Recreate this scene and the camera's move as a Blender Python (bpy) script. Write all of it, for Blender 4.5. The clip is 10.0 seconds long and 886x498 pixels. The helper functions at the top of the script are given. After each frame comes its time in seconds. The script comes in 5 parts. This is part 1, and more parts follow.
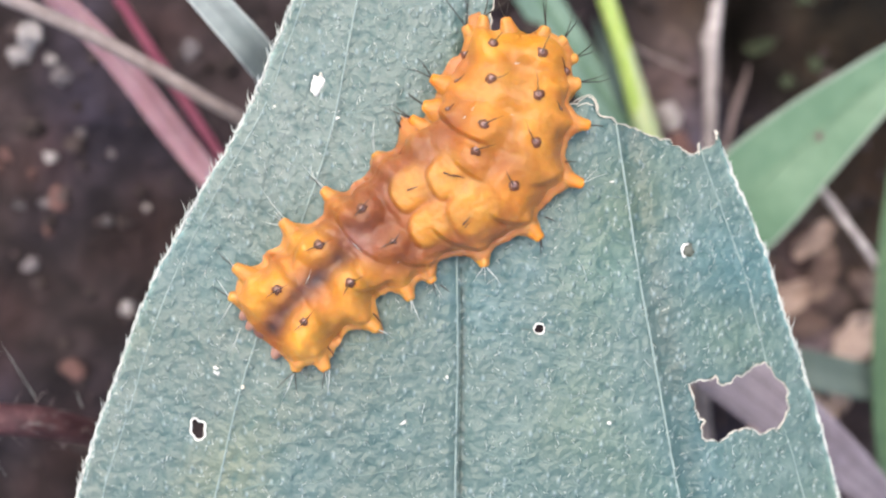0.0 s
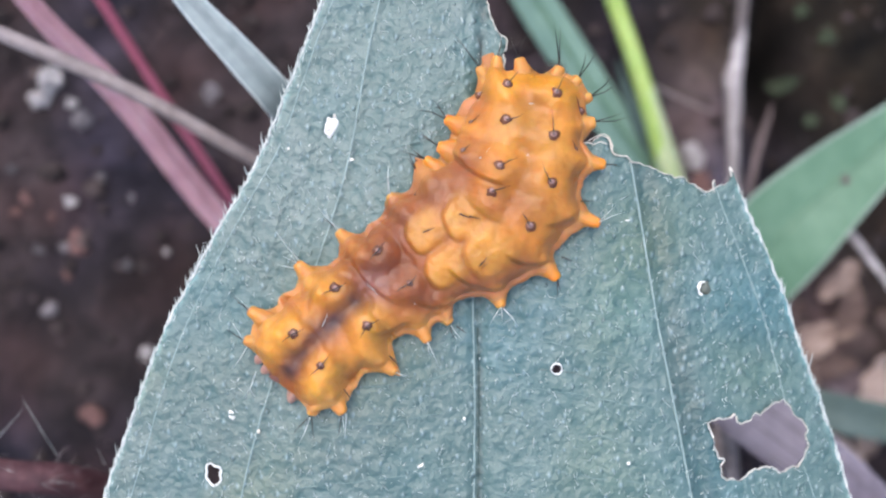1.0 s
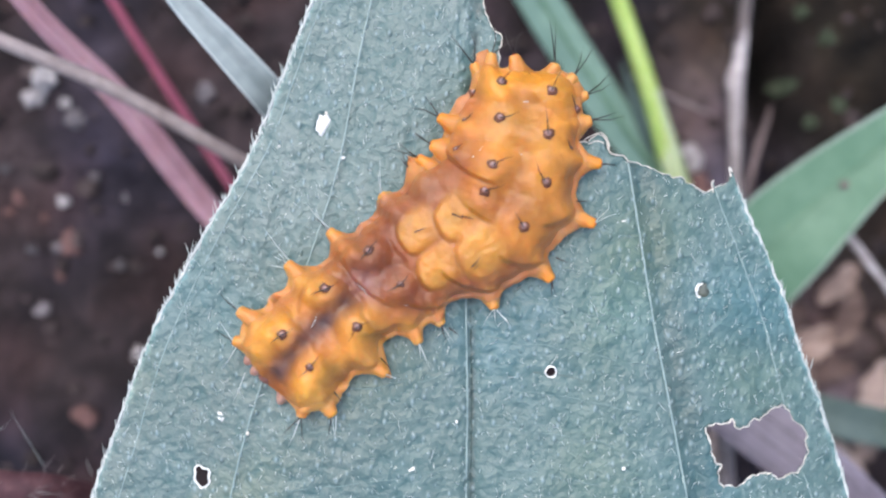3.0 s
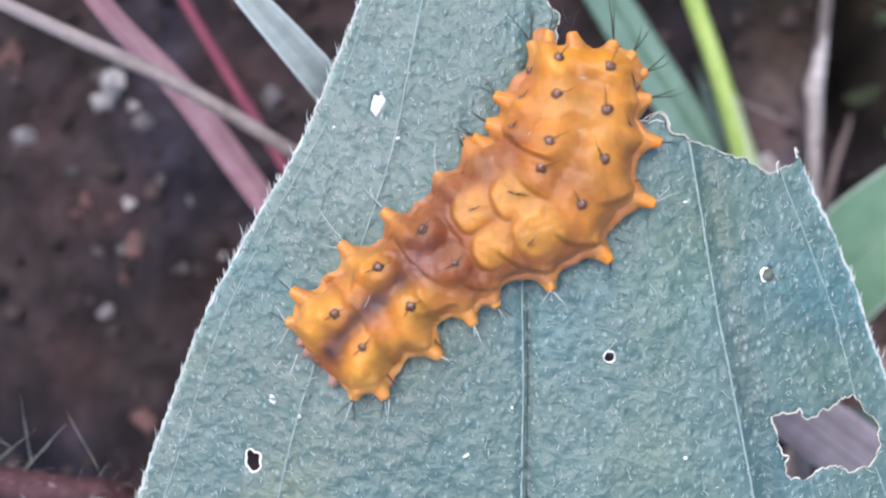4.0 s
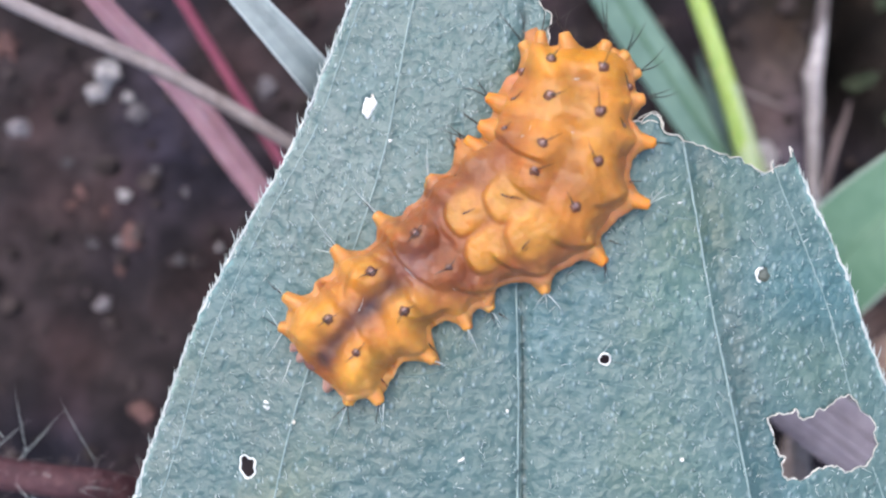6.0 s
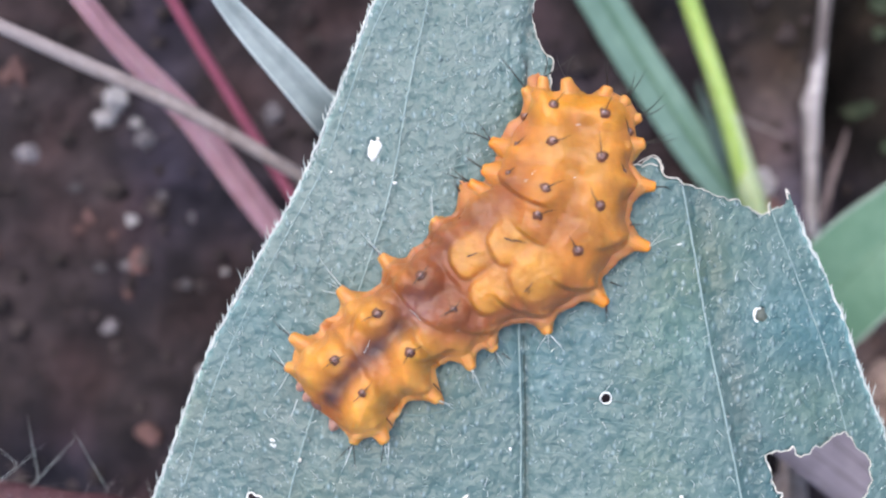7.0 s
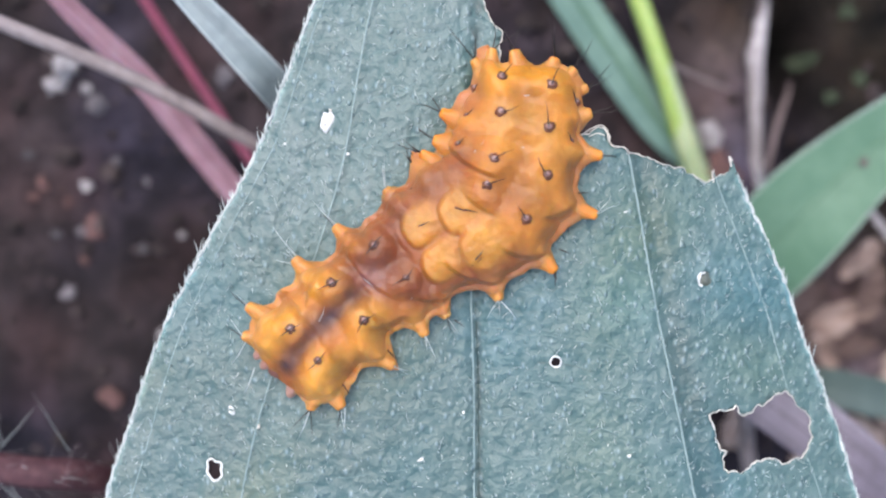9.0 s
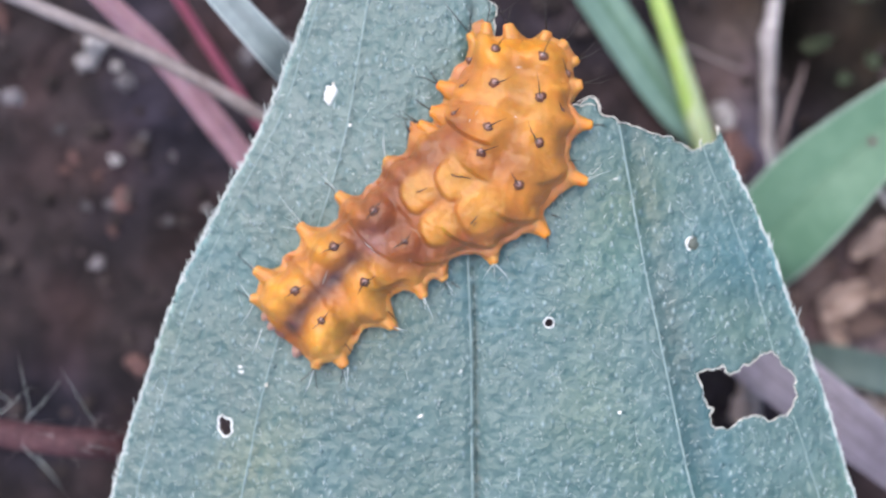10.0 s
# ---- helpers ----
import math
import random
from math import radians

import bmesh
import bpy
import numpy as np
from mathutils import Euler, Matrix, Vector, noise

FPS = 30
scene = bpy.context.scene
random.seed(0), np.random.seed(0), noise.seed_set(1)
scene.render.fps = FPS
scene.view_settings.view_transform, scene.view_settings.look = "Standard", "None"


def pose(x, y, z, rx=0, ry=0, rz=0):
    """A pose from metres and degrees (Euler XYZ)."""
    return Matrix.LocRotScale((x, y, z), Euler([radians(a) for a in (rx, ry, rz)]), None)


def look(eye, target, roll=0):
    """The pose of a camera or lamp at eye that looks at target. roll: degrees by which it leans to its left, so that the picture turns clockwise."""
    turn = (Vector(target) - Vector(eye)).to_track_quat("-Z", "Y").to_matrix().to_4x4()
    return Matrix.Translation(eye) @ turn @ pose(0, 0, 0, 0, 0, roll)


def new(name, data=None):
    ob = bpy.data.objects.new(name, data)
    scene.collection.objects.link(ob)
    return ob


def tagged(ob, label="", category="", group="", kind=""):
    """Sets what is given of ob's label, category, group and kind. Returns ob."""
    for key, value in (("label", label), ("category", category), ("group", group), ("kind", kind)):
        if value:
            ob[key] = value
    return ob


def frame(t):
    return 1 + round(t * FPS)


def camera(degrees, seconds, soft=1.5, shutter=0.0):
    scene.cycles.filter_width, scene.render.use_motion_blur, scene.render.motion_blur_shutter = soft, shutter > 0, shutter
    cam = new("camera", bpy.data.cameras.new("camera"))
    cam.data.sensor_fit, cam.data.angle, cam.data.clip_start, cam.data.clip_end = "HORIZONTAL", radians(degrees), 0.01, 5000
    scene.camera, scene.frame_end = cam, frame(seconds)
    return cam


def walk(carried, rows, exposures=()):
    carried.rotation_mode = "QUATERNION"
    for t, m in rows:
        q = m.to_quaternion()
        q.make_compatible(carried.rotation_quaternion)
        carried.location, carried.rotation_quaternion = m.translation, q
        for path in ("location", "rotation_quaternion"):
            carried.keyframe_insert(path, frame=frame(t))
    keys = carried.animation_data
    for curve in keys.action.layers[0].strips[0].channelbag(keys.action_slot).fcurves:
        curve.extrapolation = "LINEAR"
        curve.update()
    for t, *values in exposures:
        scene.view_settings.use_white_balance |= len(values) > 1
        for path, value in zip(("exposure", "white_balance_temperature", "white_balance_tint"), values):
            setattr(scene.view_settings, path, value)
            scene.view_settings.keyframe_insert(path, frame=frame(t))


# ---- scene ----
# A caterpillar on a hairy leaf over bare soil. All shapes are written in millimetres, the ground at z = 0, the leaf at z = 45.
from mathutils.geometry import delaunay_2d_cdt

MM = 0.001
LEAF_Z = 45.0

# ---- camera ----
CAM_ROWS = [  # seconds, x, y, z in mm, turns in degrees
    (0, 1.326, -1.686, 119.783, -1.449, -0.519, 0.209),
    (0.1, 0.746, -1.323, 119.567, -1.322, -0.909, 0.147),
    (0.2, 2.554, -0.805, 119.581, -1.235, -0.087, 0.104),
    (0.3, 2.525, -0.371, 119.340, -1.130, 0.040, 0.166),
    (0.4, 1.227, -0.219, 119.165, -1.130, -0.311, 0.137),
    (0.5, 1.427, 0.151, 119.058, -1.348, -0.077, 0.161),
    (0.6, 0.699, 0.092, 118.904, -1.314, -0.236, 0.149),
    (0.7, 1.123, -0.124, 118.883, -1.162, 0.056, 0.127),
    (0.8, 0.132, 0.047, 118.714, -1.100, -0.363, 0.065),
    (0.9, 0.728, 0.170, 118.722, -0.915, -0.044, -0.051),
    (1, 0.000, 0.000, 118.634, 0.003, -0.006, 0.000),
    (1.1, 0.783, 0.322, 118.642, 0.216, 0.397, -0.019),
    (1.2, 1.022, 0.520, 118.610, 0.636, 0.386, -0.133),
    (1.3, 1.410, 0.840, 118.422, 1.119, 0.210, 0.019),
    (1.4, 2.536, 1.395, 118.471, 1.279, 0.555, -0.205),
    (1.5, 2.176, 1.623, 118.408, 1.465, 0.298, -0.009),
    (1.6, 1.496, 1.476, 118.269, 1.543, 0.161, 0.021),
    (1.7, 2.020, 1.490, 118.338, 1.221, 0.187, 0.022),
    (1.8, 1.332, 1.294, 118.290, 0.963, -0.031, 0.223),
    (1.9, 2.015, 1.438, 118.236, 0.642, 0.214, 0.149),
    (2, 1.740, 1.327, 118.233, 0.471, 0.186, 0.166),
    (2.2, 1.671, 1.491, 118.142, 0.067, 0.374, 0.259),
    (3.3, 0.707, -0.500, 117.473, -0.049, 0.371, 0.242),
    (3.5, -0.590, -1.167, 116.523, 0.251, 1.125, 0.503),
    (3.6, -0.560, -1.612, 116.082, 0.715, 0.889, 0.639),
    (3.7, 1.435, -1.700, 115.793, 1.018, 1.620, 0.387),
    (3.8, -0.341, -3.455, 115.806, 2.085, 2.087, 0.964),
    (3.9, 3.629, -2.617, 115.711, 1.612, 4.574, 0.611),
    (4, 1.508, -3.264, 115.443, 2.166, 3.965, 1.041),
    (4.2, 1.909, -3.276, 115.637, 3.461, 3.398, 0.660),
    (4.3, 1.990, -2.998, 115.672, 2.769, 4.048, 0.989),
    (4.5, 2.519, -2.880, 115.599, 2.038, 4.898, 0.710),
    (4.7, 1.691, -3.404, 115.626, 2.076, 4.615, 1.025),
    (4.8, 1.694, -3.475, 115.138, 2.051, 4.599, 0.706),
    (5, 1.099, -3.492, 114.869, 1.951, 4.078, 0.539),
    (5.2, 1.017, -4.293, 114.784, 2.240, 4.010, 0.901),
    (5.3, 1.513, -4.349, 114.384, 2.182, 4.309, 0.856),
    (5.5, 2.371, -4.417, 113.977, 2.126, 4.522, 0.729),
    (5.7, 2.485, -4.159, 114.271, 1.885, 4.488, 0.726),
    (6.8, 1.000, 0.132, 116.485, 0.886, 3.213, 0.540),
    (7, 1.412, -0.231, 116.672, 1.447, 3.896, 0.962),
    (7.2, 0.926, -0.461, 116.930, 1.605, 3.708, 0.952),
    (7.3, 1.723, -0.461, 117.268, 2.264, 3.688, 0.962),
    (7.5, 1.142, 0.010, 117.274, 1.139, 3.789, 0.929),
    (7.7, -0.103, -1.559, 117.234, 0.749, 3.925, 1.025),
    (7.8, 0.607, -1.265, 117.469, 0.228, 4.161, 0.705),
    (8, 0.924, -2.277, 117.345, -0.134, 4.041, 0.458),
    (8.2, 3.304, -0.940, 117.650, -1.470, 3.274, 0.261),
    (8.3, 2.485, -1.747, 117.739, -0.313, 2.594, 0.504),
    (8.5, 4.188, -0.881, 117.926, 0.536, 3.267, -0.040),
    (8.7, 4.462, -0.464, 118.195, 0.777, 3.096, -0.317),
    (8.8, 4.353, 0.071, 118.428, 0.517, 2.601, -0.538),
    (9, 2.324, 0.143, 118.420, -1.072, 1.886, -0.414),
    (9.2, 3.327, 1.011, 119.107, -1.246, 2.052, -0.527),
    (9.3, 4.087, 1.017, 119.471, -1.296, 2.484, -0.273),
    (9.5, 3.753, 0.518, 119.846, -1.857, 2.337, -0.415),
    (9.7, 4.727, -1.393, 120.571, -1.234, 3.215, -0.486),
    (9.8, 6.027, -2.605, 121.019, -0.619, 4.357, -0.611),
    (10, 4.592, -1.666, 121.435, -1.469, 3.776, 0.142),
]
cam = camera(45, 10.0, soft=2.3)
walk(cam, [(t, pose(x * MM, y * MM, z * MM, rx, ry, rz)) for t, x, y, z, rx, ry, rz in CAM_ROWS],
     exposures=[(0, 1.27, 7500, 10), (0.2, 1.19, 7100, 10), (0.5, 1.07, 6500, 10), (10.0, 1.07, 6500, 10)])
# the lens is sharp on the leaf and a little soft on the soil behind it
cam.data.dof.use_dof = True
cam.data.dof.focus_distance = 0.0715
cam.data.dof.aperture_fstop = 21.0

# ---- light: a bright overcast sky ----
world = bpy.data.worlds.new("sky")
scene.world = world
world.use_nodes = True
wn = world.node_tree
sky = wn.nodes.new("ShaderNodeTexSky")
sky.sky_type = "NISHITA"
sky.sun_disc = False
sky.sun_elevation = radians(68)
sky.sun_rotation = radians(-33)
sky.dust_density = 3.0
wn.links.new(sky.outputs[0], wn.nodes["Background"].inputs[0])
wn.nodes["Background"].inputs[1].default_value = 0.14
sun_data = bpy.data.lights.new("sun", "SUN")
sun_data.energy = 1.1
sun_data.angle = radians(60)
sun_data.color = (1.0, 0.985, 1.0)
sun = new("sun", sun_data)
sun.matrix_world = look((-0.22, 0.34, 1.0), (0, 0, 0))


# ---- materials ----
def material(name, colours, rough=0.6, grain=1.0, blotch=0.12, bump=0.15, bump_scale=2.0, spec=0.4, sss=0.0, sss_radius=(1, 0.5, 0.2),
             stretch=(1, 1, 1), per_object=False, pigment="", sheen=0.0, coat=0.0, through_light=0.0):
    """A surface of two or three colours mixed by noise at two scales (per mm), with fine relief."""
    m = bpy.data.materials.new(name)
    m.use_nodes = True
    nt = m.node_tree
    b = nt.nodes["Principled BSDF"]
    link = nt.links.new
    co = nt.nodes.new("ShaderNodeTexCoord")
    mp = nt.nodes.new("ShaderNodeMapping")
    mp.inputs["Scale"].default_value = [1000 * s for s in stretch]
    link(co.outputs["Object"], mp.inputs[0])

    def noise_at(scale, detail=4.0, rough_=0.6):
        nd = nt.nodes.new("ShaderNodeTexNoise")
        nd.inputs["Scale"].default_value = scale
        nd.inputs["Detail"].default_value = detail
        nd.inputs["Roughness"].default_value = rough_
        link(mp.outputs[0], nd.inputs["Vector"])
        return nd.outputs["Fac"]

    fine, broad = noise_at(grain), noise_at(blotch, 3.0)
    ramp = nt.nodes.new("ShaderNodeValToRGB")
    el = ramp.color_ramp.elements
    el[0].position, el[1].position = 0.3, 0.72
    el[0].color, el[1].color = (*colours[0], 1), (*colours[-1], 1)
    if len(colours) > 2:
        mid = el.new(0.5)
        mid.color = (*colours[1], 1)
    mixv = nt.nodes.new("ShaderNodeMath")
    mixv.operation = "MULTIPLY_ADD"
    mixv.inputs[1].default_value = 0.5
    half = nt.nodes.new("ShaderNodeMath")
    half.operation = "MULTIPLY"
    half.inputs[1].default_value = 0.5
    link(broad, half.inputs[0])
    link(fine, mixv.inputs[0])
    link(half.outputs[0], mixv.inputs[2])
    value = mixv.outputs[0]
    if per_object:
        info = nt.nodes.new("ShaderNodeObjectInfo")
        add = nt.nodes.new("ShaderNodeMath")
        add.operation = "MULTIPLY_ADD"
        add.inputs[1].default_value = 0.4
        link(info.outputs["Random"], add.inputs[0])
        off = nt.nodes.new("ShaderNodeMath")
        off.operation = "SUBTRACT"
        off.inputs[1].default_value = 0.2
        link(value, off.inputs[0])
        link(off.outputs[0], add.inputs[2])
        value = add.outputs[0]
    link(value, ramp.inputs[0])
    colour = ramp.outputs[0]
    if pigment:
        at = nt.nodes.new("ShaderNodeAttribute")
        at.attribute_name = pigment
        mul = nt.nodes.new("ShaderNodeMix")
        mul.data_type = "RGBA"
        mul.blend_type = "MULTIPLY"
        mul.inputs[0].default_value = 1.0
        link(at.outputs["Color"], mul.inputs[6])
        link(colour, mul.inputs[7])
        colour = mul.outputs[2]
    link(colour, b.inputs["Base Color"])
    rmap = nt.nodes.new("ShaderNodeMapRange")
    rmap.inputs["To Min"].default_value = max(0.05, rough - 0.12)
    rmap.inputs["To Max"].default_value = min(1.0, rough + 0.12)
    link(fine, rmap.inputs["Value"])
    link(rmap.outputs[0], b.inputs["Roughness"])
    b.inputs["Specular IOR Level"].default_value = spec
    b.inputs["Coat Weight"].default_value = coat
    b.inputs["Coat Roughness"].default_value = 0.25
    b.inputs["Sheen Weight"].default_value = sheen
    if sss:
        b.inputs["Subsurface Weight"].default_value = sss
        b.inputs["Subsurface Radius"].default_value = sss_radius
        b.inputs["Subsurface Scale"].default_value = MM
    if bump:
        bp = nt.nodes.new("ShaderNodeBump")
        bp.inputs["Strength"].default_value = 1.0
        bp.inputs["Distance"].default_value = bump * MM
        link(noise_at(bump_scale, 5.0), bp.inputs["Height"])
        link(bp.outputs[0], b.inputs["Normal"])
    if through_light:
        tr = nt.nodes.new("ShaderNodeBsdfTranslucent")
        link(colour, tr.inputs[0])
        mix = nt.nodes.new("ShaderNodeMixShader")
        mix.inputs[0].default_value = through_light
        link(b.outputs[0], mix.inputs[1])
        link(tr.outputs[0], mix.inputs[2])
        link(mix.outputs[0], nt.nodes["Material Output"].inputs[0])
    return m


def leaf_material():
    """Blue-green leaf skin: fine wrinkles across the veins, pale hair bases, small blisters."""
    m = material("leaf_skin", [(0.070, 0.120, 0.113), (0.109, 0.159, 0.149), (0.176, 0.220, 0.209)], rough=0.44, grain=0.85, blotch=0.09, bump=0, spec=0.5,
                 pigment="pigment")
    nt = m.node_tree
    link = nt.links.new
    mp = [n for n in nt.nodes if n.type == "MAPPING"][0]
    b = nt.nodes["Principled BSDF"]

    def mapped(scale, turn=0.0):
        q = nt.nodes.new("ShaderNodeMapping")
        q.inputs["Scale"].default_value = scale
        q.inputs["Rotation"].default_value = (0, 0, radians(turn))
        link(mp.outputs[0], q.inputs[0])
        return q.outputs[0]

    def bump(height, distance, strength, before=None):
        q = nt.nodes.new("ShaderNodeBump")
        q.inputs["Strength"].default_value = strength
        q.inputs["Distance"].default_value = distance * MM
        link(height, q.inputs["Height"])
        if before:
            link(before, q.inputs["Normal"])
        return q.outputs[0]

    wrinkle = nt.nodes.new("ShaderNodeTexNoise")
    wrinkle.inputs["Scale"].default_value = 1.0
    wrinkle.inputs["Detail"].default_value = 2.0
    wrinkle.inputs["Roughness"].default_value = 0.5
    wrinkle.inputs["Distortion"].default_value = 0.2
    link(mapped((1.5, 1.5, 1.0), 10), wrinkle.inputs["Vector"])
    grain = nt.nodes.new("ShaderNodeTexNoise")
    grain.inputs["Scale"].default_value = 4.5
    grain.inputs["Detail"].default_value = 5.0
    link(mp.outputs[0], grain.inputs["Vector"])
    def spots(scale, turn, size, share):
        """Round raised spots, one in some of the cells."""
        cell = nt.nodes.new("ShaderNodeTexVoronoi")
        cell.voronoi_dimensions = "2D"
        cell.inputs["Scale"].default_value = 1.0
        link(mapped(scale, turn), cell.inputs["Vector"])
        split = nt.nodes.new("ShaderNodeSeparateColor")
        link(cell.outputs["Color"], split.inputs[0])
        reach = nt.nodes.new("ShaderNodeMapRange")
        reach.inputs["From Min"].default_value = 1 - share
        reach.inputs["To Min"].default_value = 0.02
        reach.inputs["To Max"].default_value = size
        link(split.outputs[0], reach.inputs["Value"])
        spot = nt.nodes.new("ShaderNodeMapRange")
        spot.interpolation_type = "SMOOTHSTEP"
        spot.inputs["From Max"].default_value = 0.0
        link(cell.outputs["Distance"], spot.inputs["Value"])
        link(reach.outputs[0], spot.inputs["From Min"])
        return spot.outputs[0]

    blister = spots((1.5, 0.95, 1.0), 24, 0.37, 0.7)
    fleck = spots((2.7, 1.5, 1.0), -28, 0.3, 0.25)
    n1 = bump(wrinkle.outputs["Fac"], 0.34, 1.0)
    n2 = bump(grain.outputs["Fac"], 0.03, 0.8, n1)
    n3 = bump(blister, 0.09, 1.0, n2)
    n4 = bump(fleck, 0.025, 1.0, n3)
    link(n4, b.inputs["Normal"])

    # pale bases of the hairs, darker green between the wrinkles
    def tint(colour, amount, share):
        old = b.inputs["Base Color"].links[0].from_socket
        part_of = nt.nodes.new("ShaderNodeMath")
        part_of.operation = "MULTIPLY"
        part_of.inputs[1].default_value = share
        link(amount, part_of.inputs[0])
        mix = nt.nodes.new("ShaderNodeMix")
        mix.data_type = "RGBA"
        mix.inputs[7].default_value = (*colour, 1)
        link(part_of.outputs[0], mix.inputs[0])
        link(old, mix.inputs[6])
        link(mix.outputs[2], b.inputs["Base Color"])

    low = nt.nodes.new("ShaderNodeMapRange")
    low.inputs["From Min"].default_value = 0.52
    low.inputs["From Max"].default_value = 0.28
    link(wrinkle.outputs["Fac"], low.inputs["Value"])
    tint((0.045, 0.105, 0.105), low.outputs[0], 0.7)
    tint((0.42, 0.53, 0.55), blister, 0.42)
    tint((0.46, 0.56, 0.58), fleck, 0.35)
    return m


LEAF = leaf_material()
VEINLET = material("leaf_veinlet", [(0.11, 0.18, 0.175), (0.17, 0.24, 0.235)], rough=0.5, grain=3, bump=0.03)
VEIN = material("leaf_vein", [(0.2, 0.28, 0.27), (0.31, 0.39, 0.38)], rough=0.5, grain=3, bump=0.03)
GREY_HAIR = material("grey_hair", [(0.28, 0.23, 0.24), (0.5, 0.44, 0.44)], rough=0.4, grain=2, bump=0)
# FURROW_SHADE: dark colour that stands in for shade in the midrib groove
FURROW_SHADE = material("furrow_shade", [(0.015, 0.035, 0.032), (0.04, 0.075, 0.07)], rough=0.6, grain=2, bump=0.03)
HAIR = material("white_hair", [(0.55, 0.62, 0.6), (0.8, 0.84, 0.82)], rough=0.35, grain=2, bump=0, through_light=0.25)
MARGIN = material("pale_margin", [(0.25, 0.3, 0.29), (0.72, 0.73, 0.7)], rough=0.5, grain=1.6, bump=0.05, bump_scale=4)
SCAR = material("dry_scar", [(0.55, 0.5, 0.42), (0.8, 0.78, 0.72)], rough=0.7, grain=4, bump=0.04, bump_scale=6)
CRUST = material("brown_crust", [(0.08, 0.1, 0.088), (0.17, 0.185, 0.16)], rough=0.7, grain=3, bump=0.05, bump_scale=5)
WHITE_SCAR = material("white_scar", [(0.72, 0.72, 0.68), (0.88, 0.88, 0.86)], rough=0.6, grain=4, bump=0.04, bump_scale=6)
SKIN = material("caterpillar_skin", [(0.82, 0.8, 0.76), (1.0, 1.0, 1.0)], rough=0.42, grain=2.2, blotch=0.35, bump=0.075, bump_scale=3.4, spec=0.45,
                sss=0.75, sss_radius=(1.0, 0.5, 0.16), pigment="pigment", coat=0.08)
WART_RING = material("wart_brown", [(0.075, 0.022, 0.01), (0.17, 0.06, 0.025)], rough=0.5, grain=5, bump=0.03, coat=0.1)
WART_TIP = material("wart_tip", [(0.2, 0.1, 0.085), (0.42, 0.26, 0.23)], rough=0.22, grain=6, bump=0.02, coat=0.6)
BRISTLE = material("bristle_black", [(0.012, 0.009, 0.008), (0.04, 0.03, 0.025)], rough=0.35, grain=4, bump=0)
HEAD = material("head_brown", [(0.12, 0.04, 0.03), (0.26, 0.1, 0.07)], rough=0.3, grain=3, bump=0.03, coat=0.3)
FOOT = material("foot_pink", [(0.34, 0.16, 0.12), (0.56, 0.32, 0.25)], rough=0.4, grain=3, bump=0.03, sss=0.2)
SOIL = material("soil", [(0.0095, 0.0072, 0.008), (0.028, 0.0205, 0.022), (0.066, 0.048, 0.051)], rough=0.9, grain=0.35, blotch=0.05, bump=0.9, bump_scale=0.7, spec=0.2, pigment="pigment")
CRUMB = material("soil_crumb", [(0.012, 0.009, 0.009), (0.04, 0.03, 0.029), (0.16, 0.12, 0.12)], rough=0.9, grain=0.5, blotch=0.2, bump=0.3, bump_scale=2, spec=0.2)
STONE = material("pale_stone", [(0.06, 0.052, 0.056), (0.12, 0.105, 0.112), (0.24, 0.215, 0.23)], rough=0.75, grain=1.0, bump=0.25, bump_scale=1.5, per_object=True)
QUARTZ = material("white_stone", [(0.2, 0.18, 0.18), (0.56, 0.52, 0.52)], rough=0.6, grain=0.8, bump=0.25, bump_scale=1.5)
PINK_STONE = material("reddish_stone", [(0.1, 0.05, 0.045), (0.2, 0.105, 0.095)], rough=0.8, grain=1.0, bump=0.25, bump_scale=1.5, per_object=True)
PINK = material("pink_stem", [(0.32, 0.155, 0.19), (0.47, 0.265, 0.31), (0.61, 0.41, 0.46)], rough=0.45, grain=0.5, blotch=0.06, bump=0.12, bump_scale=3, stretch=(1, 1, 1), sss=0.15)
MAGENTA = material("magenta_stem", [(0.25, 0.06, 0.1), (0.38, 0.11, 0.165)], rough=0.4, grain=0.8, bump=0.08, bump_scale=3, sss=0.1)
TAN = material("dry_stalk", [(0.17, 0.13, 0.125), (0.28, 0.23, 0.225), (0.4, 0.34, 0.335)], rough=0.6, grain=0.9, blotch=0.1, bump=0.1, bump_scale=3)
GREY_BLADE = material("grey_green_blade", [(0.17, 0.225, 0.235), (0.255, 0.315, 0.33), (0.37, 0.43, 0.45)], rough=0.42, grain=0.8, blotch=0.08, bump=0.06, bump_scale=3, spec=0.5)
GREEN_BLADE = material("green_blade", [(0.08, 0.17, 0.105), (0.115, 0.222, 0.142), (0.165, 0.285, 0.19)], rough=0.45, grain=0.5, blotch=0.05, bump=0.06, bump_scale=2, through_light=0.1)
WAX = material("waxy_edge", [(0.36, 0.42, 0.44), (0.5, 0.56, 0.58)], rough=0.45, grain=1.5, bump=0.03)
DARK_RIB = material("dark_rib", [(0.11, 0.15, 0.16), (0.2, 0.245, 0.26)], rough=0.5, grain=1.5, bump=0.03)
DEEP_BLADE = material("deep_green_blade", [(0.035, 0.08, 0.04), (0.06, 0.115, 0.06), (0.09, 0.15, 0.08)], rough=0.5, grain=0.5, blotch=0.06, bump=0.06)
DRY_RIB = material("dry_rib", [(0.1, 0.075, 0.095), (0.17, 0.14, 0.165)], rough=0.7, grain=1.0, bump=0.05)
PALE_EDGE = material("pale_green_edge", [(0.2, 0.28, 0.22), (0.34, 0.42, 0.36)], rough=0.5, grain=1.2, bump=0.03)
DULL_BLADE = material("dull_blade", [(0.04, 0.065, 0.055), (0.075, 0.11, 0.1), (0.11, 0.15, 0.14)], rough=0.6, grain=0.4, blotch=0.07, bump=0.08, bump_scale=2)
